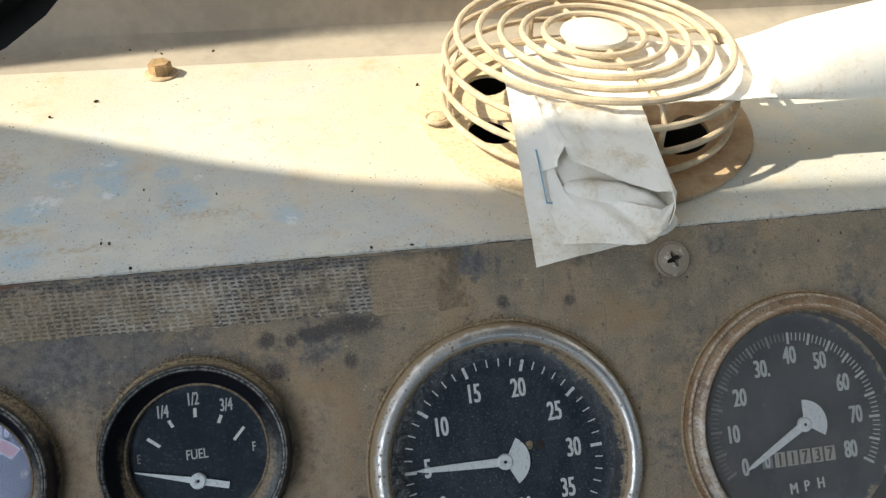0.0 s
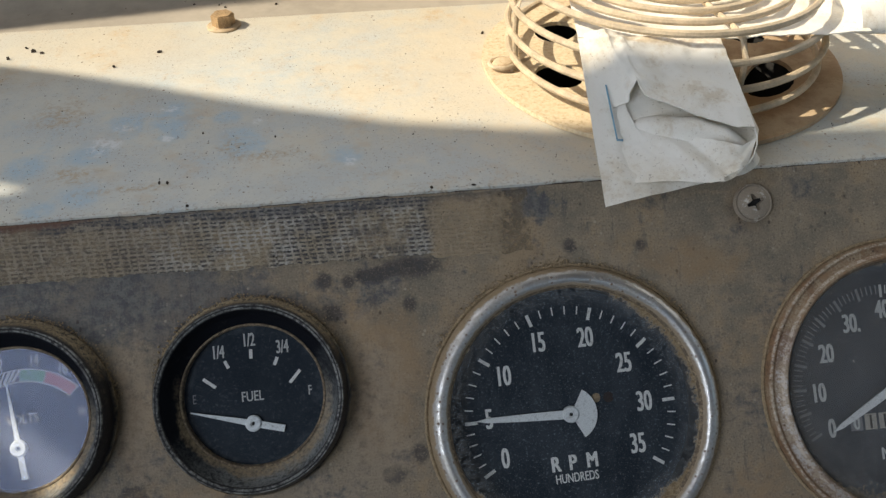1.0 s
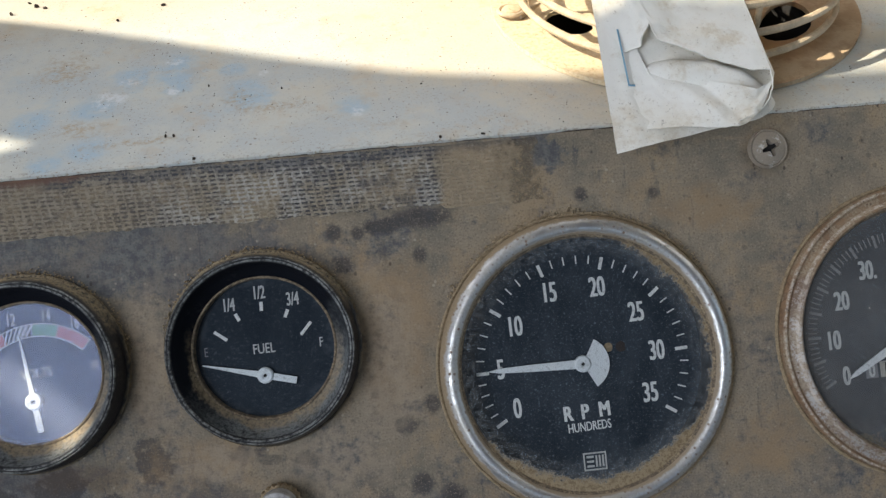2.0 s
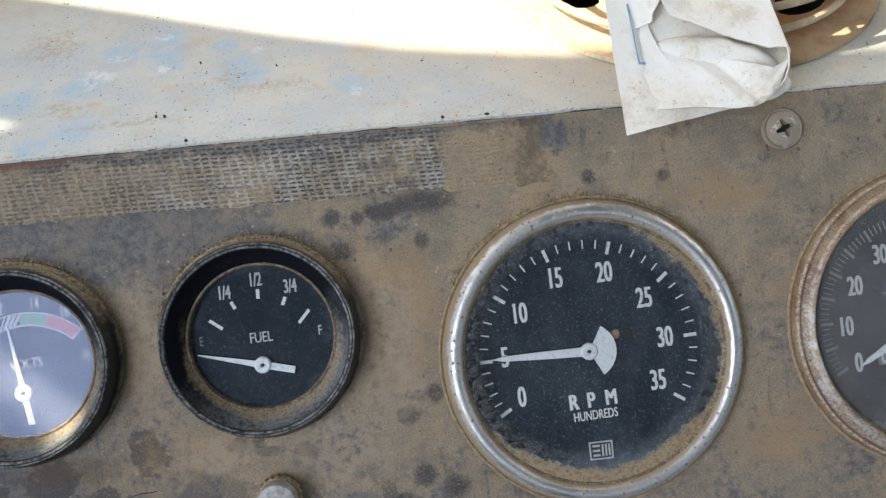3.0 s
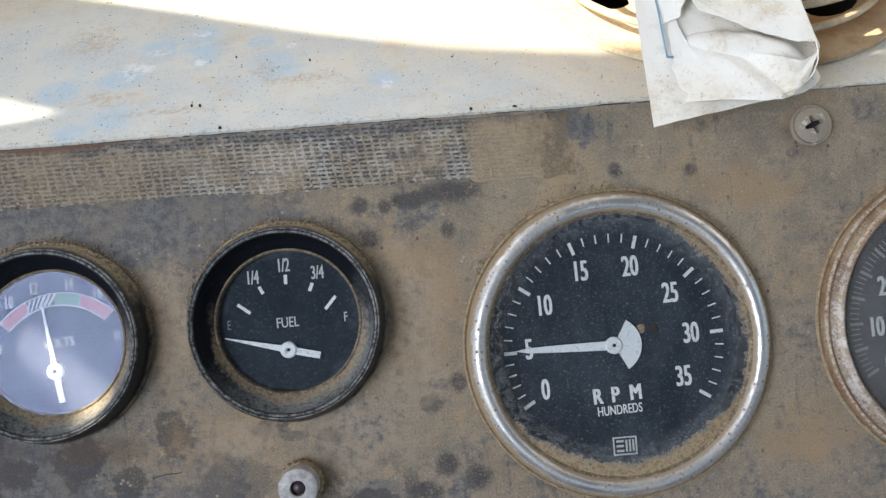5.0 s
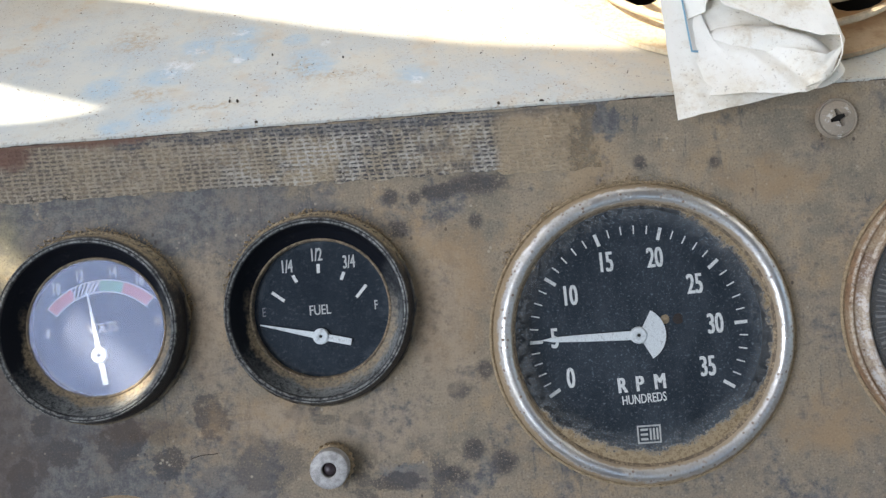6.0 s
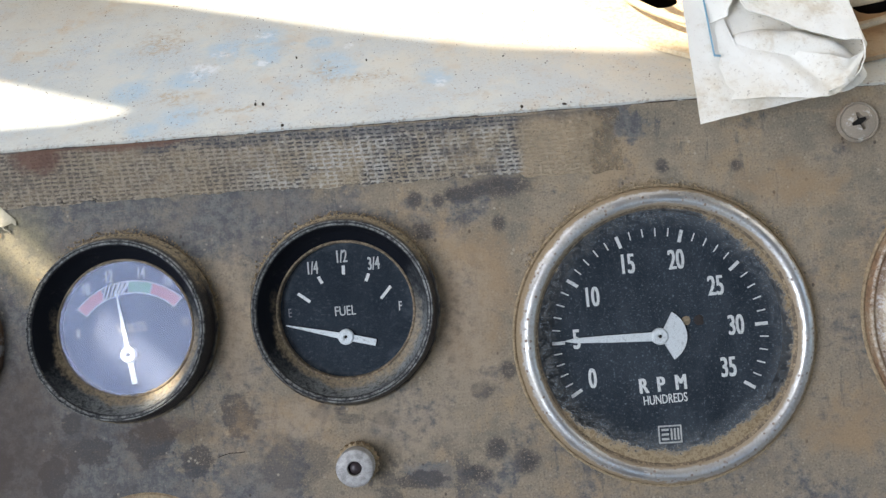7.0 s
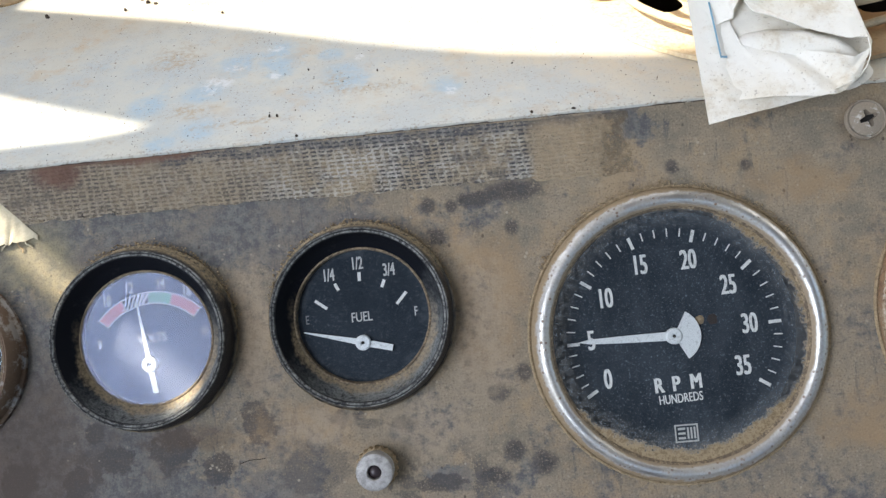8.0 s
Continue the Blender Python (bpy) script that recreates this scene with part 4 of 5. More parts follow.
wall("wall_front", [(LEFT_X, FLOOR_Z), (RIGHT_X, FLOOR_Z), (RIGHT_X, -0.20), (LEFT_X, -0.20)], -0.45, -0.42, BACK, label="grey front wall below the dashboard")
wall("wall_header", [(LEFT_X, 0.62), (RIGHT_X, 0.62), (RIGHT_X, ROOF_Z), (LEFT_X, ROOF_Z)], -0.45, -0.42, BACK, label="grey header above the windscreen")
wall("ceiling", [(LEFT_X, REAR_Y), (RIGHT_X, REAR_Y), (RIGHT_X, 0.42), (LEFT_X, 0.42)], ROOF_Z, ROOF_Z + 0.03, Matrix(), label="grey roof lining of the cab")
wall("floor", [(LEFT_X, REAR_Y), (RIGHT_X, REAR_Y), (RIGHT_X, 0.42), (LEFT_X, 0.42)], FLOOR_Z - 0.03, FLOOR_Z, Matrix(), label="grey floor of the cab")
wall("ground", [(-400, -400), (400, -400), (400, 400), (-400, 400)], -2.0, -1.9, Matrix(), M_SAND, label="dry sandy ground round the vehicle")

# ---- dashboard ----
FAN = (63.7, 82.6)
HOLES = {"volts": (-174.1, -62.4, 25.0), "fuel": (-100.7, -61.6, 25.0), "tach": (2.3, -77.0, 43.0), "speed": (115.0, -77.5, 43.0), "left": (-246.5, -63.6, 25.0), "low": (-171.5, -142.5, 22.0)}

dash = thing("dashboard", Matrix(), "dusty cream and grey sheet metal dashboard of a truck", "dashboard")
top = part("top_sheet", slab([(-0.545, 0.0), (1.445, 0.0), (1.445, 0.178), (-0.545, 0.178)], -0.0015, 0.0, [circle(FAN[0] * MM, FAN[1] * MM, 0.060)]), M_TOP, dash, "cream paint worn to pale blue, sand dust", smooth=0)
lip = bmesh.new()
for n in range(161):
    x = -0.545 + 1.99 * n / 160
    for y, z in ((0.0004, 0.0003), (-0.0006, 0.0001), (-0.0007, -0.0008), (0.0004, -0.0014)):
        lip.verts.new((x, y + 0.00025 * noise.noise(Vector((x * 60, y * 90, 0))), z))
lip.verts.ensure_lookup_table()
for n in range(160):
    for k in range(4):
        a, b = n * 4 + k, n * 4 + (k + 1) % 4
        lip.faces.new([lip.verts[i] for i in (a, b, b + 4, a + 4)])
part("top_lip", lip, M_TOP, dash, "thin folded lip of the top sheet")
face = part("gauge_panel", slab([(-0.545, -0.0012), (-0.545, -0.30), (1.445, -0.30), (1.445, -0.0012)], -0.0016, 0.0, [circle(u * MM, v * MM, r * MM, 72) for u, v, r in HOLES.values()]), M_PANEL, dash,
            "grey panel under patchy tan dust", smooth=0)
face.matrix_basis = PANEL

seam = wire([on_panel(-236 + 2.4 * n + 0.8 * noise.noise(Vector((n * 1.7, 0, 3))), -0.9 + 0.35 * noise.noise(Vector((n * 0.9, 5, 0))), -0.25).translation for n in range(250)], 0.34 * MM, 6)
for v in seam.verts:
    v.co += Vector((0, 0, 0.0003)) * noise.noise(v.co * 900)
part("seam_line", seam, M_CRUMB, dash, "dark uneven line along the seam")

# The residue's ragged outline
rng = random.Random(4)
upper = [(u, -0.0016 - 0.0005 * rng.random()) for u in np.linspace(-0.236, -0.0065, 90)]
lower = [(u, (-0.0212 if u > -0.12 else -0.0202) + 0.0011 * noise.noise(Vector((u * 160, 0, 0))) + 0.0005 * rng.random() - (0.0015 if u > -0.040 else 0)) for u in np.linspace(-0.0065, -0.236, 150)]
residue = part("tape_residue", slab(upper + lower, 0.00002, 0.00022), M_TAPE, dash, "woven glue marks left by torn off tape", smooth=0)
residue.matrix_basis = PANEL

# Cowl behind the top, with a rounded foot
cowl = bmesh.new()
profile = [(0.150, 0.00003), (0.166, 0.0003), (0.1735, 0.0013), (0.1785, 0.0042), (0.182, 0.012), (0.186, 0.030), (0.200, 0.085), (0.204, 0.092), (0.212, 0.096), (0.30, 0.097), (0.42, 0.097), (0.42, 0.080), (0.21, -0.01)]
rows = [[cowl.verts.new((-0.545 + 1.99 * n / 60, y, z)) for n in range(61)] for y, z in profile]
for a, b in zip(rows, rows[1:] + rows[:1]):
    for n in range(60):
        cowl.faces.new((a[n], a[n + 1], b[n + 1], b[n]))
bmesh.ops.recalc_face_normals(cowl, faces=cowl.faces)
part("cowl", cowl, M_COWL, dash, "beige cowl panel below the windscreen, painted darker for shade")

# Hollow under the fan
part("air_duct", lathe([(60, -1.5), (60, -60), (0, -60)], 48), M_DARK, dash, "dark air duct below the fan").location = (FAN[0] * MM, FAN[1] * MM, 0)


# ---- gauges ----
def tick(parent, name, radius, length, width, turn, z, material, x=0.0, y=0.0):
    """A tick whose middle lies at the radius round (x, y), turned clockwise from upright."""
    a = radians(turn)
    return part(name, bar(x + radius * math.sin(a), y + radius * math.cos(a), length, width, turn, z), material, parent, smooth=0)


def needle(parent, tip, tail, turn, z, width, fan=False, hub=3.0, x=0.0, y=0.0):
    """A flat tapered needle, with a hub cap and a counterweight, turned clockwise from upright."""
    bm = bmesh.new()
    if fan:
        left = [(-width * 0.8, 0), (-width * 0.62, tip * 0.55), (-width * 0.42, tip * 0.88), (0, tip)]
        right = [(width * 0.42, tip * 0.88), (width * 0.62, tip * 0.55), (width * 0.8, 0)]
        arc = [(tail * math.sin(radians(b)), -tail * math.cos(radians(b))) for b in np.linspace(61, -61, 17)]
        outline = left + right + [(2.5, -1.4)] + arc + [(-2.5, -1.4)]
    else:
        outline = [(-width * 0.62, 0), (-0.18, tip), (0.18, tip), (width * 0.62, 0), (width * 0.62, -tail), (-width * 0.62, -tail)]
    verts = [bm.verts.new((px * MM, py * MM, z * MM)) for px, py in outline]
    f = bm.faces.new(verts)
    out = bmesh.ops.extrude_face_region(bm, geom=[f])
    for v in (g for g in out["geom"] if isinstance(g, bmesh.types.BMVert)):
        v.co.z += 0.0005
    bmesh.ops.recalc_face_normals(bm, faces=bm.faces)
    bmesh.ops.transform(bm, matrix=Matrix.Translation((x * MM, y * MM, 0)) @ Matrix.Rotation(-radians(turn), 4, "Z"), verts=bm.verts)
    ob = part("needle", bm, M_NEEDLE, parent, "white painted needle", smooth=0)
    cap = lathe([(hub, z - 0.4), (hub, z + 0.7), (hub * 0.82, z + 1.1), (hub * 0.34, z + 1.1), (hub * 0.3, z + 0.7), (0, z + 0.7)], 28)
    bmesh.ops.transform(cap, matrix=Matrix.Translation((x * MM, y * MM, 0)), verts=cap.verts)
    part("hub", cap, M_NEEDLE, ob)
    pin = lathe([(hub * 0.2, z + 0.6), (hub * 0.2, z + 1.0), (0, z + 1.05)], 12)
    bmesh.ops.transform(pin, matrix=Matrix.Translation((x * MM, y * MM, 0)), verts=pin.verts)
    part("pin", pin, M_DARK, ob)
    return ob


def grit_ring(parent, radius, spread, count, seed, w=0.4, arc=(0, 360), size=0.5):
    """Sand caked round a bezel's foot."""
    rng = random.Random(seed)
    bm = bmesh.new()
    for _ in range(count):
        a = radians(rng.uniform(*arc))
        r = (radius + abs(rng.gauss(0, spread))) * MM
        s = size * rng.uniform(0.4, 1.3) * MM
        m = Matrix.Translation((r * math.cos(a), r * math.sin(a), w * MM * rng.uniform(0.2, 1.2))) @ Euler([rng.uniform(0, 6) for _ in range(3)]).to_matrix().to_4x4() @ Matrix.Diagonal((s, s * rng.uniform(0.6, 1.2), s * 0.7, 1))
        bmesh.ops.create_icosphere(bm, subdivisions=1, radius=0.7, matrix=m)
    return tagged(part("caked_sand", bm, M_GRIT, parent, "sand caked round the bezel"), kind="stuff")


def large_gauge(name, place, label, metal, dial, pane, deep=-2.0):
    ob = thing(name, place, label, "gauge", "instrument gauges")
    profile = [(47.8, -0.2), (48.0, 1.4), (47.6, 3.0), (46.6, 4.5), (45.3, 5.5), (44.2, 5.8), (43.2, 5.5), (42.4, 4.8), (41.9, 4.0), (41.8, 3.4)]
    if metal is M_RUSTY:
        profile = [(48.0, -0.2), (48.2, 1.6), (48.0, 3.2), (47.5, 4.1), (46.9, 4.1), (46.2, 3.6), (45.0, 3.7), (44.0, 4.5), (43.3, 5.3), (42.7, 5.5), (42.1, 5.0), (41.8, 3.4)]
    part("bezel", lathe(profile, 144), metal, ob, "rolled metal bezel")
    part("flange", lathe([(49.2, 0.02), (49.1, 0.7), (48.6, 0.9), (47.6, 0.2)], 128, wobble=0.002), M_GRIT, ob, "dusty gasket")
    part("sealing_lip", lathe([(41.85, 3.7), (41.5, 3.5), (41.1, 2.9), (40.9, 2.2)], 112, wobble=0.002), M_RING_DUST, ob, "dust caked sealing lip")
    part("inner_wall", lathe([(41.0, 2.3), (40.9, deep)], 96), M_WALL, ob, "dull black inner wall")
    part("dial", lathe([(41.6, deep - 0.6), (41.6, deep), (0, deep)], 96), dial, ob, "black dial face")
    glass_ob = part("glass", lathe([(41.3, 2.7), (20, 2.9), (0, 3.0)], 96), pane, ob, "flat glass with sand along its edge")
    glass_ob.visible_shadow = False
    part("case", lathe([(42.8, deep - 0.7), (42.8, -55), (0, -55)], 48), M_BLACK, ob, "black case behind the panel")
    return ob


DIAL_Z = -7.0                                                 # the large dials lie deep behind their glass
TC = (0.33, -0.78)                                           # the print sits a little off the bezel's middle
tach = large_gauge("tachometer", on_panel(2.3, -77.0), "round tachometer with dusty chrome bezel and black dial", M_CHROME, M_DIAL, M_GLASS_TACH, DIAL_Z)
TACH = [-121.0, -90.6, -55.2, -19.7, 15.9, 50.9, 87.4, 123.0]
for n, turn in enumerate(TACH):
    tick(tach, "major_tick", 33.8, 4.2, 1.1, turn, DIAL_Z, M_WHITE, *TC)
    if n < 7:
        for k in range(1, 5):
            tick(tach, "minor_tick", 34.5, 2.8, 0.42, turn + (TACH[n + 1] - turn) * k / 5, DIAL_Z, M_WHITE, *TC)
for text, x, y in (("0", -23.4, -12.75), ("5", -27.75, 0.6), ("10", -21.3, 14.4), ("15", -8.7, 24.55), ("20", 7.3, 24.9), ("25", 19.65, 15.3), ("30", 25.4, 1.8), ("35", 21.8, -12.0)):
    printed("numeral", text, 9.3, x + TC[0], y + TC[1], DIAL_Z + 0.02, tach, M_WHITE, 1.5, 0.58, 0.20)
for letter, x, y in (("R", -6.56, -16.45), ("P", -0.81, -16.25), ("M", 5.73, -15.95)):
    printed("letter", letter, 7.0, x + TC[0], y + TC[1], DIAL_Z + 0.02, tach, M_WHITE, 2.0, 0.74, 0.24)
printed("lettering", "HUNDREDS", 4.3, 0.2 + TC[0], -21.2 + TC[1], DIAL_Z + 0.02, tach, M_WHITE, 2.0, 0.65, 0.05)


def maker_mark(parent, x, y, z, material, size=1.0):
    """The maker's mark: a frame with plain bars."""
    bm = bmesh.new()
    for x0, x1, y0, y1 in ((-3.9, 3.9, 2.5, 3.0), (-3.9, 3.9, -3.0, -2.5), (-3.9, -3.4, -2.5, 2.5), (3.4, 3.9, -2.5, 2.5),
                           (-2.8, -0.4, 1.2, 1.9), (-2.8, -0.4, -0.35, 0.35), (-2.8, -0.4, -1.9, -1.2), (0.2, 0.8, -1.9, 1.9), (1.3, 1.9, -1.9, 1.9), (2.4, 3.0, -1.9, 1.9)):
        box(x0 * size * MM, x1 * size * MM, y0 * size * MM, y1 * size * MM, z * MM, (z + 0.1) * MM, bm=bm)
    bmesh.ops.transform(bm, matrix=Matrix.Translation((x * MM, y * MM, 0)), verts=bm.verts)
    return part("maker_mark", bm, material, parent, "small framed maker's mark", smooth=0)


maker_mark(tach, 1.15, -33.8, DIAL_Z, M_FADED)
needle(tach, 32.0, 9.0, -89.0, -6.2, 1.9, True, 2.8, 0.05, -1.05)
part("glue_spot", lathe([(1.5, -0.05), (1.2, 0.15), (0, 0.2)], 14, wobble=0.3), M_GRIT, tach, "brown glue spot").location = (0.0093, 0.0035, -0.0069)
part("wear_spot", lathe([(1.7, -7.0), (1.5, -6.93), (0, -6.92)], 14, wobble=0.4), M_BROWN, tach, "faint wear spot").location = (0.0135, 0.0032, 0)
grit_ring(tach, 48.0, 0.8, 900, 7, 0.9, size=0.42)
grit_ring(tach, 48.0, 1.4, 600, 8, 0.9, (35, 150), size=0.5)

SPEED_Z = DIAL_Z
speed = large_gauge("speedometer", on_panel(115.0, -77.5), "round speedometer with rusted bezel and hazed glass", M_RUSTY, M_DIAL_HAZY, M_GLASS_HAZY, SPEED_Z)
SC = (-0.1, -0.9)
for n in range(17):
    turn = -119 + 15 * n
    tick(speed, "major_tick", 32.2, 4.4, 0.95, turn, SPEED_Z, M_FADED if n >= 8 else M_GHOST, *SC)
    for k in range(1, 5):
        if n < 16:
            tick(speed, "minor_tick", 32.8, 3.0, 0.36, turn + 3.0 * k, SPEED_Z, M_FADED if n >= 8 else M_GHOST, *SC)
for text, x, y in (("0", -22.5, -14.0), ("10", -25.4, -1.6), ("20", -21.5, 11.5), ("30.", -11.4, 21.1), ("40", 0.3, 25.0), ("50", 12.4, 21.8), ("60", 20.8, 12.6), ("70", 24.6, 0.2), ("80", 20.6, -12.4)):
    printed("numeral", text, 9.0, x, y, SPEED_Z + 0.02, speed, M_FADED, 1, 0.58, 0.24)
for letter, x, y in (("M", -4.3, -24.1), ("P", 1.1, -23.7), ("H", 6.8, -23.3)):
    printed("letter", letter, 5.6, x, y, SPEED_Z + 0.02, speed, M_FADED, 2, 0.78, 0.16)
maker_mark(speed, 1.0, -32.4, SPEED_Z, M_FADED, 0.85)
for n, digit in enumerate("011737"):
    x = -13.6 + 5.1 * n
    drum = part("odometer_drum", box((x - 2.3) * MM, (x + 2.3) * MM, -15.9 * MM, -10.1 * MM, (SPEED_Z - 0.3) * MM, (SPEED_Z + 0.1) * MM, 0.0002), M_GHOST if n == 0 else M_DRUM, speed, "odometer drum")
    printed("digit", digit, 6.4, x, -13.0, SPEED_Z + 0.14, drum, M_DARK if n else M_FADED, 0, 0.7, 0.16)
needle(speed, 28.6, 9.0, -119.5, -3.6, 1.9, True, 2.7, 0.9, -0.6)
grit_ring(speed, 48.0, 0.7, 800, 11, 0.7, size=0.4)


SMALL_Z = -2.0


def small_gauge(name, place, label, pane, metal=None):
    """A small gauge sunk deep in a black dished bezel."""
    ob = thing(name, place, label, "gauge", "instrument gauges")
    part("bezel", lathe([(31.2, -0.2), (31.3, 1.6), (30.4, 2.4), (30.1, 5.2), (29.5, 7.6), (29.2, 8.6)], 112, wobble=0.002), metal or M_BLACK_WORN, ob, "chipped outer rim")
    part("rim", lathe([(29.2, 8.6), (28.9, 9.2), (28.5, 9.0), (28.2, 9.2), (27.7, 9.0), (27.3, 8.2)], 112, wobble=0.002), metal or M_BLACK_WORN, ob, "worn front rim")
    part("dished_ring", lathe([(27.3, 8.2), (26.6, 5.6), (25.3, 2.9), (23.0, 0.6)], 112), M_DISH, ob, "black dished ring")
    part("inner_ring", lathe([(23.1, 0.5), (22.9, 0.9), (22.5, 0.9), (22.2, 0.5), (22.1, -2.1)], 96, wobble=0.004), M_RING_DUST, ob, "dusty inner ring")
    part("dial", lathe([(23.0, -2.5), (23.0, SMALL_Z), (0, SMALL_Z)], 80), M_DIAL_SMALL, ob, "black dial face")
    pane_ob = part("glass", lathe([(22.4, 0.45), (0, 0.6)], 56), pane, ob, "glass under a diffuse film")
    pane_ob.visible_shadow = False
    part("case", lathe([(24.8, -2.7), (24.8, -45), (0, -45)], 40), M_BLACK, ob, "black case behind the panel")
    return ob


fuel = small_gauge("fuel_gauge", on_panel(-100.7, -61.6), "small round fuel gauge in a black dished bezel", M_GLASS)
for x, y, turn, length, width in ((-13.9, 4.9, -52, 4.9, 1.0), (-8.1, 10.4, -26, 2.6, 1.05), (-0.2, 13.2, 2, 3.0, 1.05), (7.6, 10.2, 24, 2.7, 1.05), (13.4, 4.8, 42, 5.2, 1.0)):
    part("tick", bar(x, y, length, width, turn, SMALL_Z), M_WHITE, fuel, smooth=0)
for text, x, y in (("1/4", -10.3, 14.65), ("1/2", -0.4, 17.8), ("3/4", 10.0, 14.75)):
    printed("fraction", text, 6.0, x, y, SMALL_Z + 0.03, fuel, M_FADED, 1, 0.54, 0.10)
printed("letter", "F", 4.4, 17.9, 0.0, SMALL_Z + 0.03, fuel, M_FADED, 0, 0.6, 0.05)
printed("letter", "E", 4.2, -18.9, 0.2, SMALL_Z + 0.03, fuel, M_GHOST, 0, 0.6, 0.02)
printed("lettering", "FUEL", 4.6, -0.45, -0.3, SMALL_Z + 0.03, fuel, M_FADED, 1, 0.72, 0.05)
needle(fuel, 20.2, 10.1, -75.5, SMALL_Z + 0.6, 1.75, False, 2.6, -0.7, -8.9)
grit_ring(fuel, 30.6, 1.1, 620, 3, 0.6, (15, 165))

volts = small_gauge("voltmeter", on_panel(-174.1, -62.4), "small round voltmeter in black bezel, sky haze painted on its glass", M_GLASS_SMALL)
VH, VB = (-0.05, -8.95), (1.65, -9.0)                       # the needle's hub, and the middle of the coloured arc


def band(parent, name, a0, a1, r0, r1, material, z=SMALL_Z):
    """A curved colour field round the needle's hub."""
    inner = [(r0 * math.sin(radians(a)), r0 * math.cos(radians(a))) for a in np.linspace(a0, a1, 14)]
    outer = [(r1 * math.sin(radians(a)), r1 * math.cos(radians(a))) for a in np.linspace(a1, a0, 14)]
    bm = slab([((x + VB[0]) * MM, (y + VB[1]) * MM) for x, y in inner + outer], z * MM, (z + 0.1) * MM)
    return part(name, bm, material, parent, smooth=0)


band(volts, "band_edge", -48.9, 43.9, 20.4, 24.7, M_FADED)
band(volts, "red_band", -48.2, -25, 20.8, 24.3, M_RED, SMALL_Z + 0.12)
band(volts, "hatched_band", -24.4, -2.6, 20.8, 24.3, M_DARK, SMALL_Z + 0.12)
band(volts, "green_band", -2.0, 17.4, 20.8, 24.3, M_GREEN, SMALL_Z + 0.12)
band(volts, "red_band", 18.0, 43.2, 20.8, 24.3, M_RED, SMALL_Z + 0.12)
for n in range(6):
    a = -23.5 + 3.8 * n
    part("hatch_line", bar(VB[0] + 22.6 * math.sin(radians(a)), VB[1] + 22.6 * math.cos(radians(a)), 4.2, 0.45 if n < 3 else 0.8, a + 38, SMALL_Z + 0.2), M_FADED, volts, smooth=0)
for text, x, y in (("10", -13.4, 13.7), ("12", -5.4, 17.5), ("14", 5.6, 18.05), ("16", 14.3, 14.8)):
    printed("numeral", text, 5.6, x, y, SMALL_Z + 0.03, volts, M_DIM, 0, 0.56, 0.10)
printed("lettering", "VOLTS", 4.4, 1.0, -0.1, SMALL_Z + 0.03, volts, M_DIM, 3, 0.76, 0.06)
printed("letter", "H", 4.2, 19.3, 0.8, SMALL_Z + 0.03, volts, M_DIM, 0, 0.62, 0.06)
printed("letter", "8", 4.2, -17.1, -0.8, SMALL_Z + 0.03, volts, M_DIM, 0, 0.62, 0.06)
needle(volts, 20.9, 9.9, -8.2, SMALL_Z + 0.6, 1.5, False, 2.7, VH[0], VH[1])
grit_ring(volts, 30.6, 1.2, 680, 5, 0.6, (5, 170))

side_gauge = small_gauge("side_gauge", on_panel(-246.5, -63.6), "small round gauge with worn metal rim", M_GLASS, M_RIM_OLD)
low_gauge = thing("low_gauge", on_panel(-171.5, -145.3), "round gauge with pale metal rim near the panel foot", "gauge", "instrument gauges")
part("bezel", lathe([(26.6, -0.2), (26.2, 1.2), (25.2, 2.4), (24.4, 2.8), (23.5, 2.4), (22.6, 1.0)], 80), M_POST, low_gauge, "pale dull metal rim")
part("flange", lathe([(28.4, 0.0), (27.8, 0.8), (26.4, 1.0)], 80, wobble=0.01), M_GRIT, low_gauge, "dusty gasket")
part("dial", lathe([(22.8, 0.6), (0, 0.8)], 60), M_DIAL_SMALL, low_gauge)

# ---- small panel fittings ----
rng = random.Random(31)
ragged = [(-240 + 31.5 * n / 22, -27.6 + 2.6 * (n / 22) ** 2 + rng.uniform(-0.35, 0.3) + 1.3 * noise.noise(Vector((n * 0.7, 0, 0))), 2.2 - 1.2 * n / 22 + rng.uniform(-0.4, 0.5)) for n in range(23)]
flake = part("tape_flake", sheet(([(-240, -6, 0.3), (-230, -8, 0.3), (-222, -11, 0.3), (-215, -18, 0.4), (-208.6, -24.0, 0.5)], ragged), 44, 14, 0.7, 21.0, 0.0, 0.3), M_FLAKE, None)
flake.matrix_basis = PANEL
tagged(flake, "yellowed curling flake of tape on the panel", "tape flake")
for n in range(4):
    u, way = -222 + 3.1 * n + rng.uniform(-1, 1), rng.uniform(-1.2, 1.2)
    shred = wire([on_panel(u + way * k * 0.8 + 0.35 * math.sin(k * 2 + n), -26.0 - rng.uniform(0.5, 0.9) * k, 1.3 - 0.25 * k).translation for k in range(5)], rng.uniform(0.14, 0.24) * MM, 5)
    tagged(part("tape_shred", shred, M_FLAKE if n % 2 else M_BOLT, None), "frayed shred hanging from the tape flake", "tape shred", "frayed shreds")

lamp = thing("pilot_lamp", on_panel(-100.1, -111.6), "dull zinc pilot lamp socket with a hollow end", "lamp socket")
nut = bmesh.new()
ring = []
for h, k in ((0.0, 1.0), (3.0, 1.0), (3.4, 0.95)):
    ring.append([nut.verts.new((k * (7.1 if n % 2 else 6.5) * MM * math.cos(2 * math.pi * n / 44), k * (7.1 if n % 2 else 6.5) * MM * math.sin(2 * math.pi * n / 44), h * MM)) for n in range(44)])
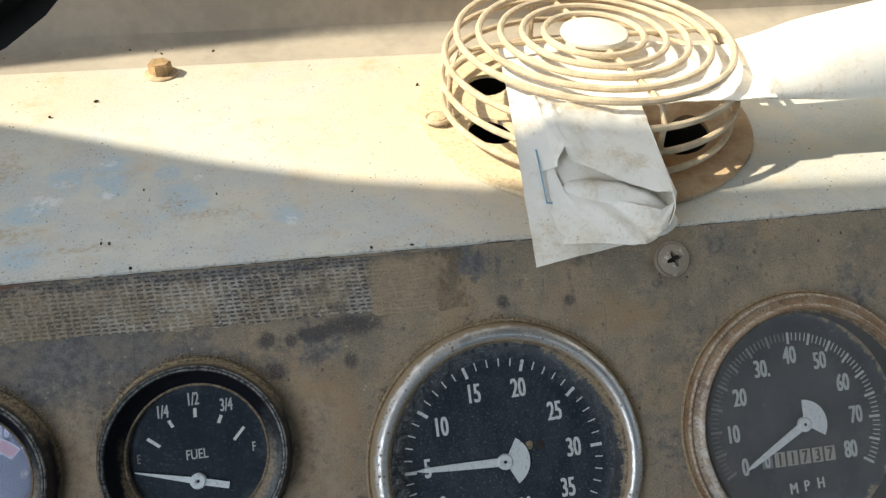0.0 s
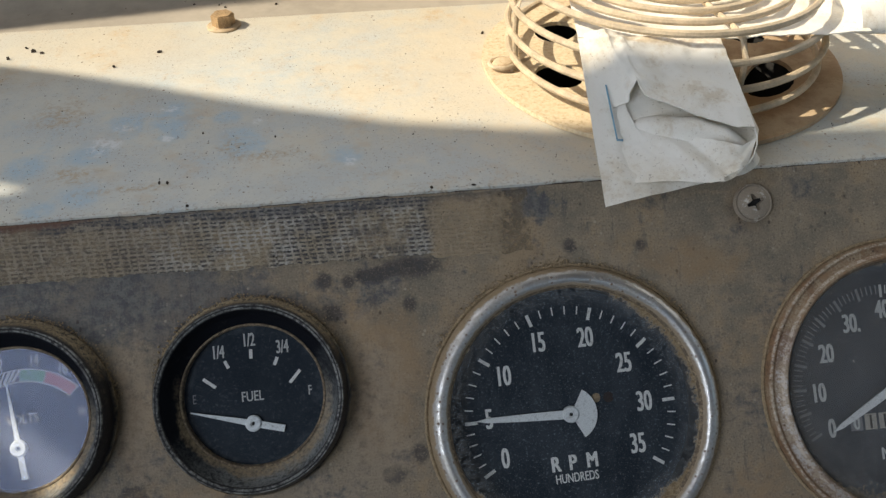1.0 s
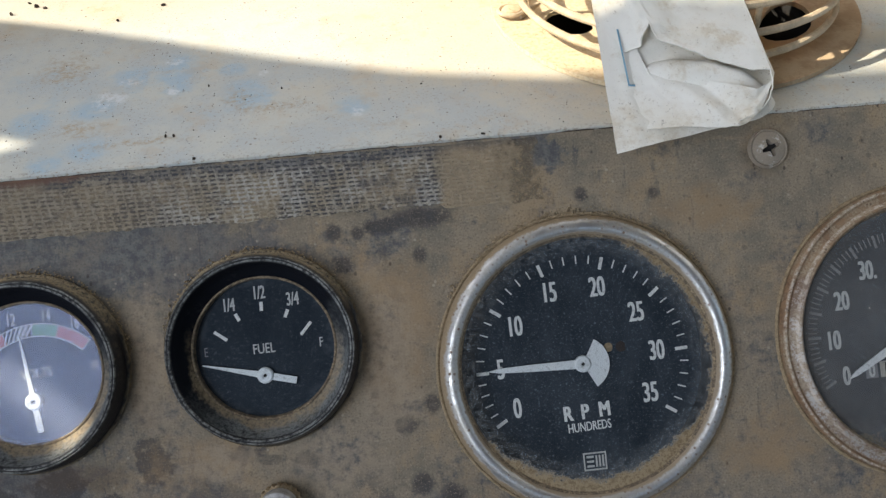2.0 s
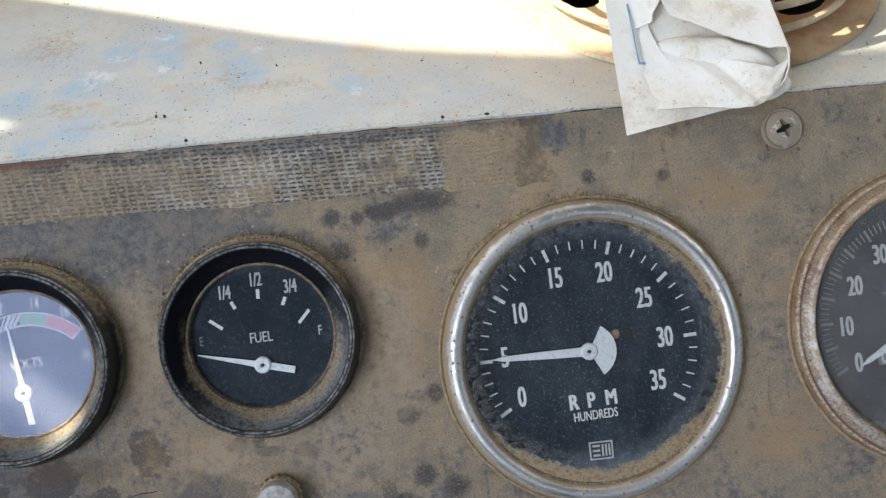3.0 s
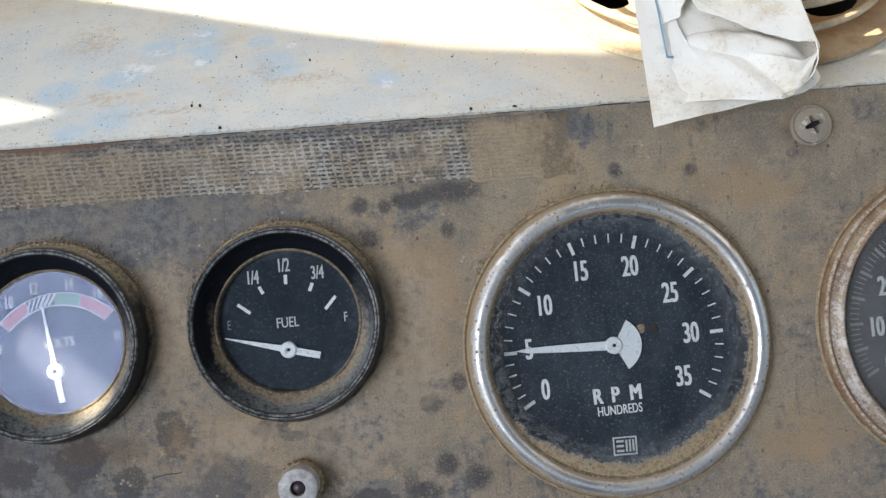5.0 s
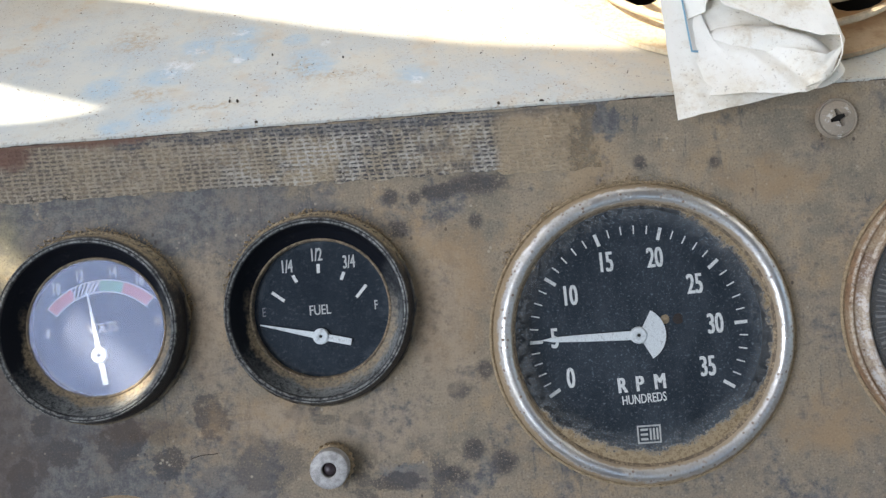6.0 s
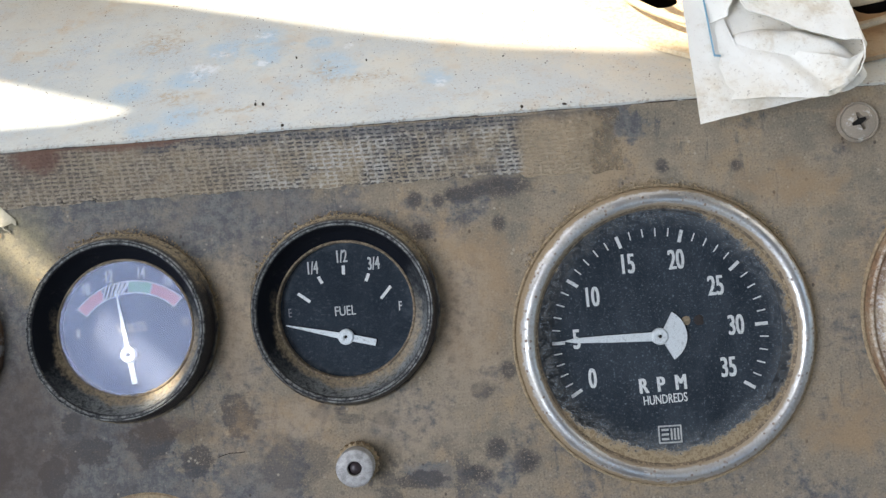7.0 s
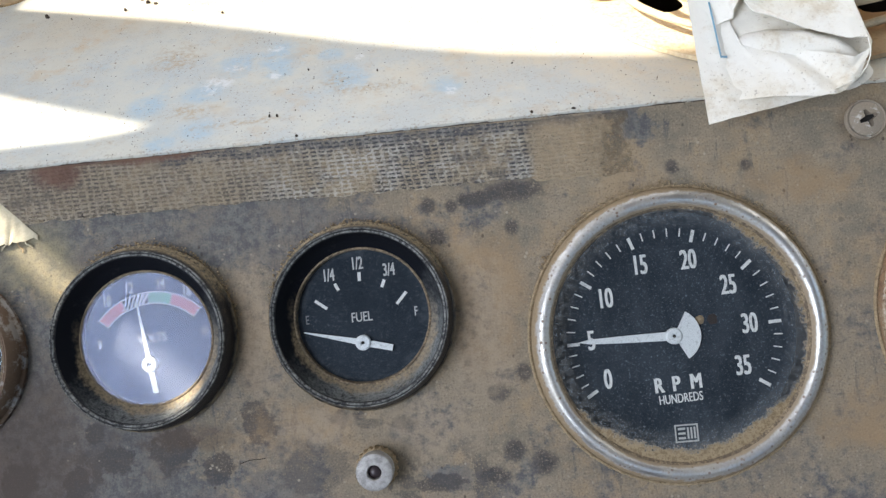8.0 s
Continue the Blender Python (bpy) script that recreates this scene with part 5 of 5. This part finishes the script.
for a, b in zip(ring, ring[1:]):
    for n in range(44):
        nut.faces.new((a[n], a[(n + 1) % 44], b[(n + 1) % 44], b[n]))
nut.faces.new(ring[-1])
bmesh.ops.recalc_face_normals(nut, faces=nut.faces)
part("knurled_nut", nut, M_GRIT, lamp, "dust caked knurled nut", smooth=20)
part("barrel", lathe([(6.0, 3.0), (6.1, 8.4), (5.9, 9.0), (5.4, 9.3), (2.6, 9.3), (2.3, 9.0), (2.2, 6.5)], 40), M_POST, lamp, "dull zinc barrel")
part("bulb", lathe([(2.2, 7.2), (1.7, 8.0), (0.8, 8.5), (0, 8.6)], 20), plain("dark lens", (0.05, 0.035, 0.038), 0.4), lamp, "dark lens")


def phillips_screw(name, m, radius, label):
    ob = thing(name, m, label, "screw")
    part("washer", lathe([(radius * 1.10, 0.0), (radius * 1.09, 1.1), (radius * 1.04, 1.7), (radius * 0.98, 1.6), (radius * 0.93, 1.1)], 40), M_SCREW, ob, "dusty cup washer")
    cross = []
    half, arm = 0.95, radius * 0.50
    for a in range(4):
        c, s = math.cos(a * math.pi / 2), math.sin(a * math.pi / 2)
        for px, py in ((half, -half), (arm, -half * 0.5), (arm, half * 0.5)):
            cross.append(((c * px - s * py) * MM, (s * px + c * py) * MM))
    head = slab(circle(0, 0, radius * 0.93 * MM, 40), 0.6 * MM, 1.9 * MM, [cross])
    for v in head.verts:
        r = math.hypot(v.co.x, v.co.y) / (radius * MM)
        if v.co.z > 1.5 * MM:
            v.co.z += (1.7 - 2.3 * r * r) * MM
    part("head", head, M_SCREW, ob, "cross slot head", smooth=30)
    part("slot_floor", lathe([(radius * 0.6, 0.5), (0, 0.5)], 16), M_DARK, ob)
    return ob


phillips_screw("panel_screw", on_panel(69.8, -12.7, 0, 20), 6.0, "dusty cross head screw in the panel")

bolt = thing("hex_bolt", Matrix.Translation((-0.1190, 0.1425, 0)) @ Matrix.Rotation(radians(12), 4, "Z"), "rusty hexagon head bolt on a washer", "bolt")
part("washer", lathe([(7.6, 0.0), (7.7, 0.6), (7.3, 1.0), (4.0, 1.1)], 32, wobble=0.02), M_PLATE, bolt, "dusty washer")
hexagon = slab([(5.2 * MM * math.cos(radians(60 * n)), 5.2 * MM * math.sin(radians(60 * n))) for n in range(6)], 1.0 * MM, 6.2 * MM)
bmesh.ops.bevel(hexagon, geom=[e for e in hexagon.edges if e.verts[0].co.z > 5 * MM and e.verts[1].co.z > 5 * MM and len(e.link_faces) == 2 and e.calc_face_angle(0) > 0.5], offset=0.5 * MM, segments=2, affect="EDGES")
part("head", hexagon, M_BOLT, bolt, "rusty hexagon head", smooth=25)

grommet = thing("cover_disc", Matrix.Translation((-0.2745, 0.1535, 0)), "flat round blanking disc with rusty rim on the dash top", "blanking disc")
part("disc", lathe([(11.6, 0.0), (11.8, 0.9), (11.2, 1.5), (9.5, 1.7), (0, 1.9)], 48), M_PLATE, grommet, "dusty pale disc")
part("rim", lathe([(12.6, 0.0), (12.5, 0.7), (11.7, 0.9)], 48, wobble=0.01), M_BOLT, grommet, "rusty rim")

# ---- fan ----
fan = thing("defroster_fan", Matrix.Translation((FAN[0] * MM, FAN[1] * MM, 0)), "defroster fan under a sand coloured wire guard", "fan")
slots = []
for turn, wide in ((142, 11.0), (196, 11.0), (262, 11.0), (325, 18.0), (22, 13.0), (82, 11.0)):
    pts = [(46 + 9.0 * math.cos(radians(a)) - 0.006 * (wide * math.sin(radians(a))) ** 2, wide * math.sin(radians(a))) for a in range(0, 360, 20)]
    c, s = math.cos(radians(turn)), math.sin(radians(turn))
    slots.append([((c * x - s * y) * MM, (s * x + c * y) * MM) for x, y in pts])
part("mounting_plate", slab(circle(0, 0, 0.0722, 120), 0.0004, 0.0022, slots), M_PLATE, fan, "dusty rusted round plate with air holes", smooth=20)


def ring_wire(radius, z, thick=1.4, count=96):
    return wire([(radius * MM * math.cos(2 * math.pi * n / count), radius * MM * math.sin(2 * math.pi * n / count), z * MM) for n in range(count)], thick * MM, 8, True)


guard = part("guard", ring_wire(56.5, 36.6, 1.45), M_WIRE, fan, "sand coloured wire guard")
for radius, z in ((20.5, 37.5), (29.5, 37.4), (38.5, 37.2), (47.5, 37.0), (61.0, 27.5), (62.0, 17.5), (61.5, 8.0)):
    part("ring", ring_wire(radius, z), M_WIRE, guard)
for turn in (-82, 4, 98, 184):
    a = radians(turn)
    line = [(12, 36.2), (30, 36.0), (50, 35.4), (57, 34.0), (60.5, 28.5), (60.8, 18), (60.3, 8), (59.5, 2.2)]
    part("spoke", wire([(r * MM * math.cos(a), r * MM * math.sin(a), z * MM) for r, z in line], 1.15 * MM), M_WIRE, guard)
part("cap", lathe([(13.6, 36.4), (14.0, 37.6), (13.6, 38.8), (12.8, 39.2), (0, 39.6)], 56), M_CAP, fan, "cream sheet metal cap")
part("motor", lathe([(15, -20), (15, 14), (13, 18), (6, 20), (0, 20)], 40), M_DARK, fan, "dark motor below the guard")

clamp = thing("plate_screw", Matrix.Translation((-0.0012, 0.0800, 0.0022)), "dusty slotted screw with a bent wire loop", "screw")
part("head", lathe([(4.2, 0.0), (4.4, 1.6), (3.6, 2.8), (1.2, 3.2), (0, 3.2)], 28, wobble=0.03), M_PLATE, clamp, "dusty rounded head")
part("wire_loop", wire([(5.4 * MM * math.cos(radians(a)), 5.0 * MM * math.sin(radians(a)), (1.2 + 1.2 * a / 360) * MM) for a in range(-60, 290, 20)] + [(0.0085, -0.001, 0.0030), (0.012, 0.0015, 0.0040)], 0.9 * MM, 7), M_WIRE, clamp, "bent wire loop")


# ---- paper bag stuffed through the guard ----
bag = thing("paper_bag", Matrix(), "crumpled white paper bag stuffed through the fan guard", "paper bag")
part("back_sheet", sheet(([(17.0, 38, 33.6), (32, 34, 33.4), (50, 32, 33.2), (65.4, 31.0, 32.6)], [(15.2, -19.3, 2.0), (27.7, -18, 3.5), (42.3, -16.7, 5.4), (53.5, -15.7, 6.6), (61.5, -12.4, 8.2), (69.0, -3.2, 13.2)]), 48, 60, 0.5, 1.0, creases=[(0.10, 0.0, 0.12, 1.0, 0.5, 0.05), (0.02, 0.85, 0.6, 0.93, 0.5, 0.05), (0.0, 0.6, 0.25, 0.8, -0.4, 0.06)]), M_PAPER, bag, "lower layer of the bag")
part("upper_fold", sheet(([(18.5, 36.8, 34.2), (21, 36.0, 34.5), (24, 35.0, 34.6), (26, 34.5, 34.6), (29, 33.6, 34.6), (32.4, 32.6, 34.4), (40, 31.9, 34.2), (49.6, 31.2, 34.0), (57, 31.0, 33.8), (65.1, 30.9, 33.2)],
                          [(19.6, 11.3, 19.2), (24.5, 10.8, 19.9), (28.2, 10.0, 21.2), (28.2, 11.2, 22.6), (30.6, 12.6, 26.6), (32.2, 7.0, 24.8), (39.9, 3.0, 23.4), (48.8, -1.6, 22.0), (59.3, -7.4, 20.2), (64.9, -7.3, 20.1)]), 64, 44, 1.3, 2.0, 0.8, creases=[(0.26, 0.0, 0.42, 1.0, 3.0, 0.34), (0.45, 0.05, 0.62, 0.6, 0.7, 0.10), (0.85, 0.1, 0.70, 0.9, -0.8, 0.10), (0.0, 0.10, 1.0, 0.16, 0.7, 0.07), (0.38, 0.72, 0.95, 0.80, 0.5, 0.12)]), M_PAPER, bag, "upper folded layer")
part("lower_fold", sheet(([(20, 13.0, 19.4), (24.4, 12.8, 20.0), (27.7, 12.2, 21.2), (28.5, 5.0, 17.2), (36.7, 0.4, 18.0), (43.3, -4.4, 18.2), (51.4, -10.6, 17.8), (58.7, -13.8, 17.6), (64.5, -10.9, 18.7)],
                          [(21.4, -12.9, 5.4), (25.1, -13.4, 6.0), (32.9, -15.9, 7.5), (41.1, -19.1, 8.9), (47, -21.8, 10.0), (51.2, -22.6, 11.0), (55.2, -21.4, 12.0), (59.1, -18.7, 12.9)]), 60, 44, 0.75, 3.0, 0.3, creases=[(0.58, -0.1, 0.84, 1.1, -1.9, 0.17), (0.72, -0.1, 0.92, 0.9, 0.9, 0.15), (0.30, 0.15, 0.55, 0.60, 0.4, 0.16), (0.97, 0.0, 0.82, 0.6, -0.7, 0.10)]), M_PAPER, bag, "lower folded layer")
part("side_fold", sheet(([(64.9, -7.3, 20.1), (64.5, -10.9, 18.7), (64.1, -12.9, 16.9), (61.9, -16.4, 14.9), (59.1, -18.7, 12.9), (55.2, -21, 12.6), (51.2, -21.8, 11.9)],
                         [(69.8, -1.3, 15.1), (68.2, -4.6, 14.0), (67.2, -7.1, 12.9), (64.8, -10.9, 10.7), (61.2, -14.3, 9.2), (57, -16.7, 8.8), (52.8, -18.6, 9.2)]), 30, 8, 0.3, 4.0, 0.8), M_PAPER, bag, "rounded side of the bag")
part("side_wall", sheet(([(65.1, 30.9, 33.2), (65.2, 12, 26.8), (64.9, -7.3, 20.1)], [(65.4, 31, 32.4), (67.4, 13.5, 22.6), (69.8, -1.3, 15.1)]), 24, 6, 0.3, 6.0, 0.5), M_PAPER, bag, "gusset of the bag")
part("inner_roll", wire([((28.8 + 34.8 * n / 16) * MM, (6.4 - 15.6 * n / 16 + 0.4 * math.sin(n * 0.9)) * MM, (15.9 - 0.7 * n / 16 + 0.3 * math.sin(n * 1.7) - 9.0 * (n / 16) ** 7 - 6.5 * (1 - n / 16) ** 7) * MM) for n in range(17)], 5.3 * MM, 24), M_PAPER, bag, "rolled inner layer")
line = part("blue_line", slab([(x * MM, y * MM) for x, y in ((22.3, 17.5), (22.8, 17.4), (22.7, -0.9), (24.4, -1.1), (24.3, -1.6), (22.2, -1.3))], 0, 0.0002), M_BLUE, bag, "printed blue line", smooth=0)
for v in line.data.vertices:
    v.co.z += (23.9 - 0.535 * (17.5 - v.co.y / MM)) * MM + 0.0009
# inside the guard, then a roll that leads off over the dash
part("stuffed_layer", sheet(([(26, 92, 29.0), (50, 96, 30), (80, 92, 29.5), (108, 84, 29.5), (128, 78, 32)], [(17.0, 37, 33.6), (40, 32, 33.2), (66, 31, 32.4), (98, 35.5, 30), (124, 36.5, 29)]), 44, 28, 1.3, 7.0), M_PAPER, bag, "layer stuffed under the wires")
roll = bmesh.new()
rings = []
for n in range(27):
    t = n / 26
    x = 121.5 + 180 * t
    centre = Vector((x, 59.0 + 6 * t, 29.0 - 0.075 * (x - 113)))
    half_y, rise = 21.0 + 5 * t, (12.5 + 0.29 * (x - 114)) * (0.72 + 0.28 * min(1, 9 * t))
    ring = []
    for k in range(36):
        a = 2 * math.pi * k / 36
        q = centre + Vector((0, half_y * math.cos(a), (rise if math.sin(a) > 0 else 4.0) * math.sin(a)))
        q += Vector((0, math.cos(a), math.sin(a))) * 0.8 * noise.noise(Vector((t * 6, 1.5 * math.cos(a), 1.5 * math.sin(a))))
        ring.append(roll.verts.new(q * MM))
    rings.append(ring)
for a, b in zip(rings, rings[1:]):
    for k in range(36):
        roll.faces.new((a[k], a[(k + 1) % 36], b[(k + 1) % 36], b[k]))
roll.faces.new(rings[-1])
roll.faces.new(rings[0][::-1])
bmesh.ops.recalc_face_normals(roll, faces=roll.faces)
part("rolled_end", roll, M_PAPER, bag, "loosely rolled end of the bag", smooth=60)

# ---- near black object ----
# Made-up pad in place of a black shape taken for the steering wheel.
visor = thing("near_black_pad", Matrix(), "near black object, built as a pad hung from the roof", "sun visor")
pad_outline = [(-0.42, ROOF_Z), (-0.42, 0.20)] + [(-0.1285 + 0.050 * math.sin(radians(a)), 0.1635 - 0.050 * math.cos(radians(a))) for a in range(-20, 91, 10)] + [(-0.0785, ROOF_Z)]
pad = slab(pad_outline, 0.078, 0.098)
bmesh.ops.bevel(pad, geom=[e for e in pad.edges if len(e.link_faces) == 2 and e.calc_face_angle(0) > 1.0], offset=0.006, segments=3, affect="EDGES")
part("pad", pad, M_NEAR_PAD, visor, "black vinyl pad", smooth=40).matrix_basis = BACK

# ---- crumbs and grit on the top ----
rng = random.Random(12)
known = [(-128.8, 16.0, 1.0), (-126.1, 15.6, 1.0), (-117.7, 47.1, 0.8), (-91.2, 41.1, 0.8), (-41.3, 36.2, 0.7), (-161.3, 107.3, 1.5), (-144.3, 119.0, 1.6), (-38.0, 1.2, 1.3), (-117.6, 1.0, 1.2), (-24.0, 0.8, 1.2), (20, 33, 0.8), (-4, 118, 1.3),
         (-199, 127, 1.6), (-203, 131, 1.3), (-195, 125, 1.5), (-208, 121, 1.5), (-244.6, 122.6, 1.9), (-232, 118, 0.8), (-272.8, 96.5, 1.0)]
known += [(rng.uniform(-235, 60), min(0.6 + abs(rng.gauss(0, 55)), 170), rng.uniform(0.12, 0.40)) for _ in range(620)]
known += [(rng.uniform(95, 250), rng.uniform(0.6, 60), rng.uniform(0.25, 0.5)) for _ in range(40)]
known += [(rng.uniform(-230, -60), 178 - abs(rng.gauss(0, 6)), rng.uniform(0.5, 1.5)) for _ in range(70)]
crumbs = bmesh.new()
for x, y, s in known:
    m = Matrix.Translation((x * MM, y * MM, 0.25 * s * MM)) @ Euler([rng.uniform(0, 6) for _ in range(3)]).to_matrix().to_4x4() @ Matrix.Diagonal((s * MM, s * MM * rng.uniform(0.5, 1.0), s * MM * 0.5, 1))
    bmesh.ops.create_icosphere(crumbs, subdivisions=1, radius=0.8, matrix=m)
tagged(part("crumbs", crumbs, M_CRUMB, None), "dark crumbs and grit strewn over the dash top", "debris", kind="stuff")
crack_line = wire([on_panel(-146 + 1.1 * n, -107.0 + 0.35 * math.sin(n * 0.6) + 0.2 * n, 0.02).translation for n in range(9)], 0.16 * MM, 5)
tagged(part("hair_strand", crack_line, M_CRUMB, None), "thin dark strand stuck to the dusty panel", "fibre")
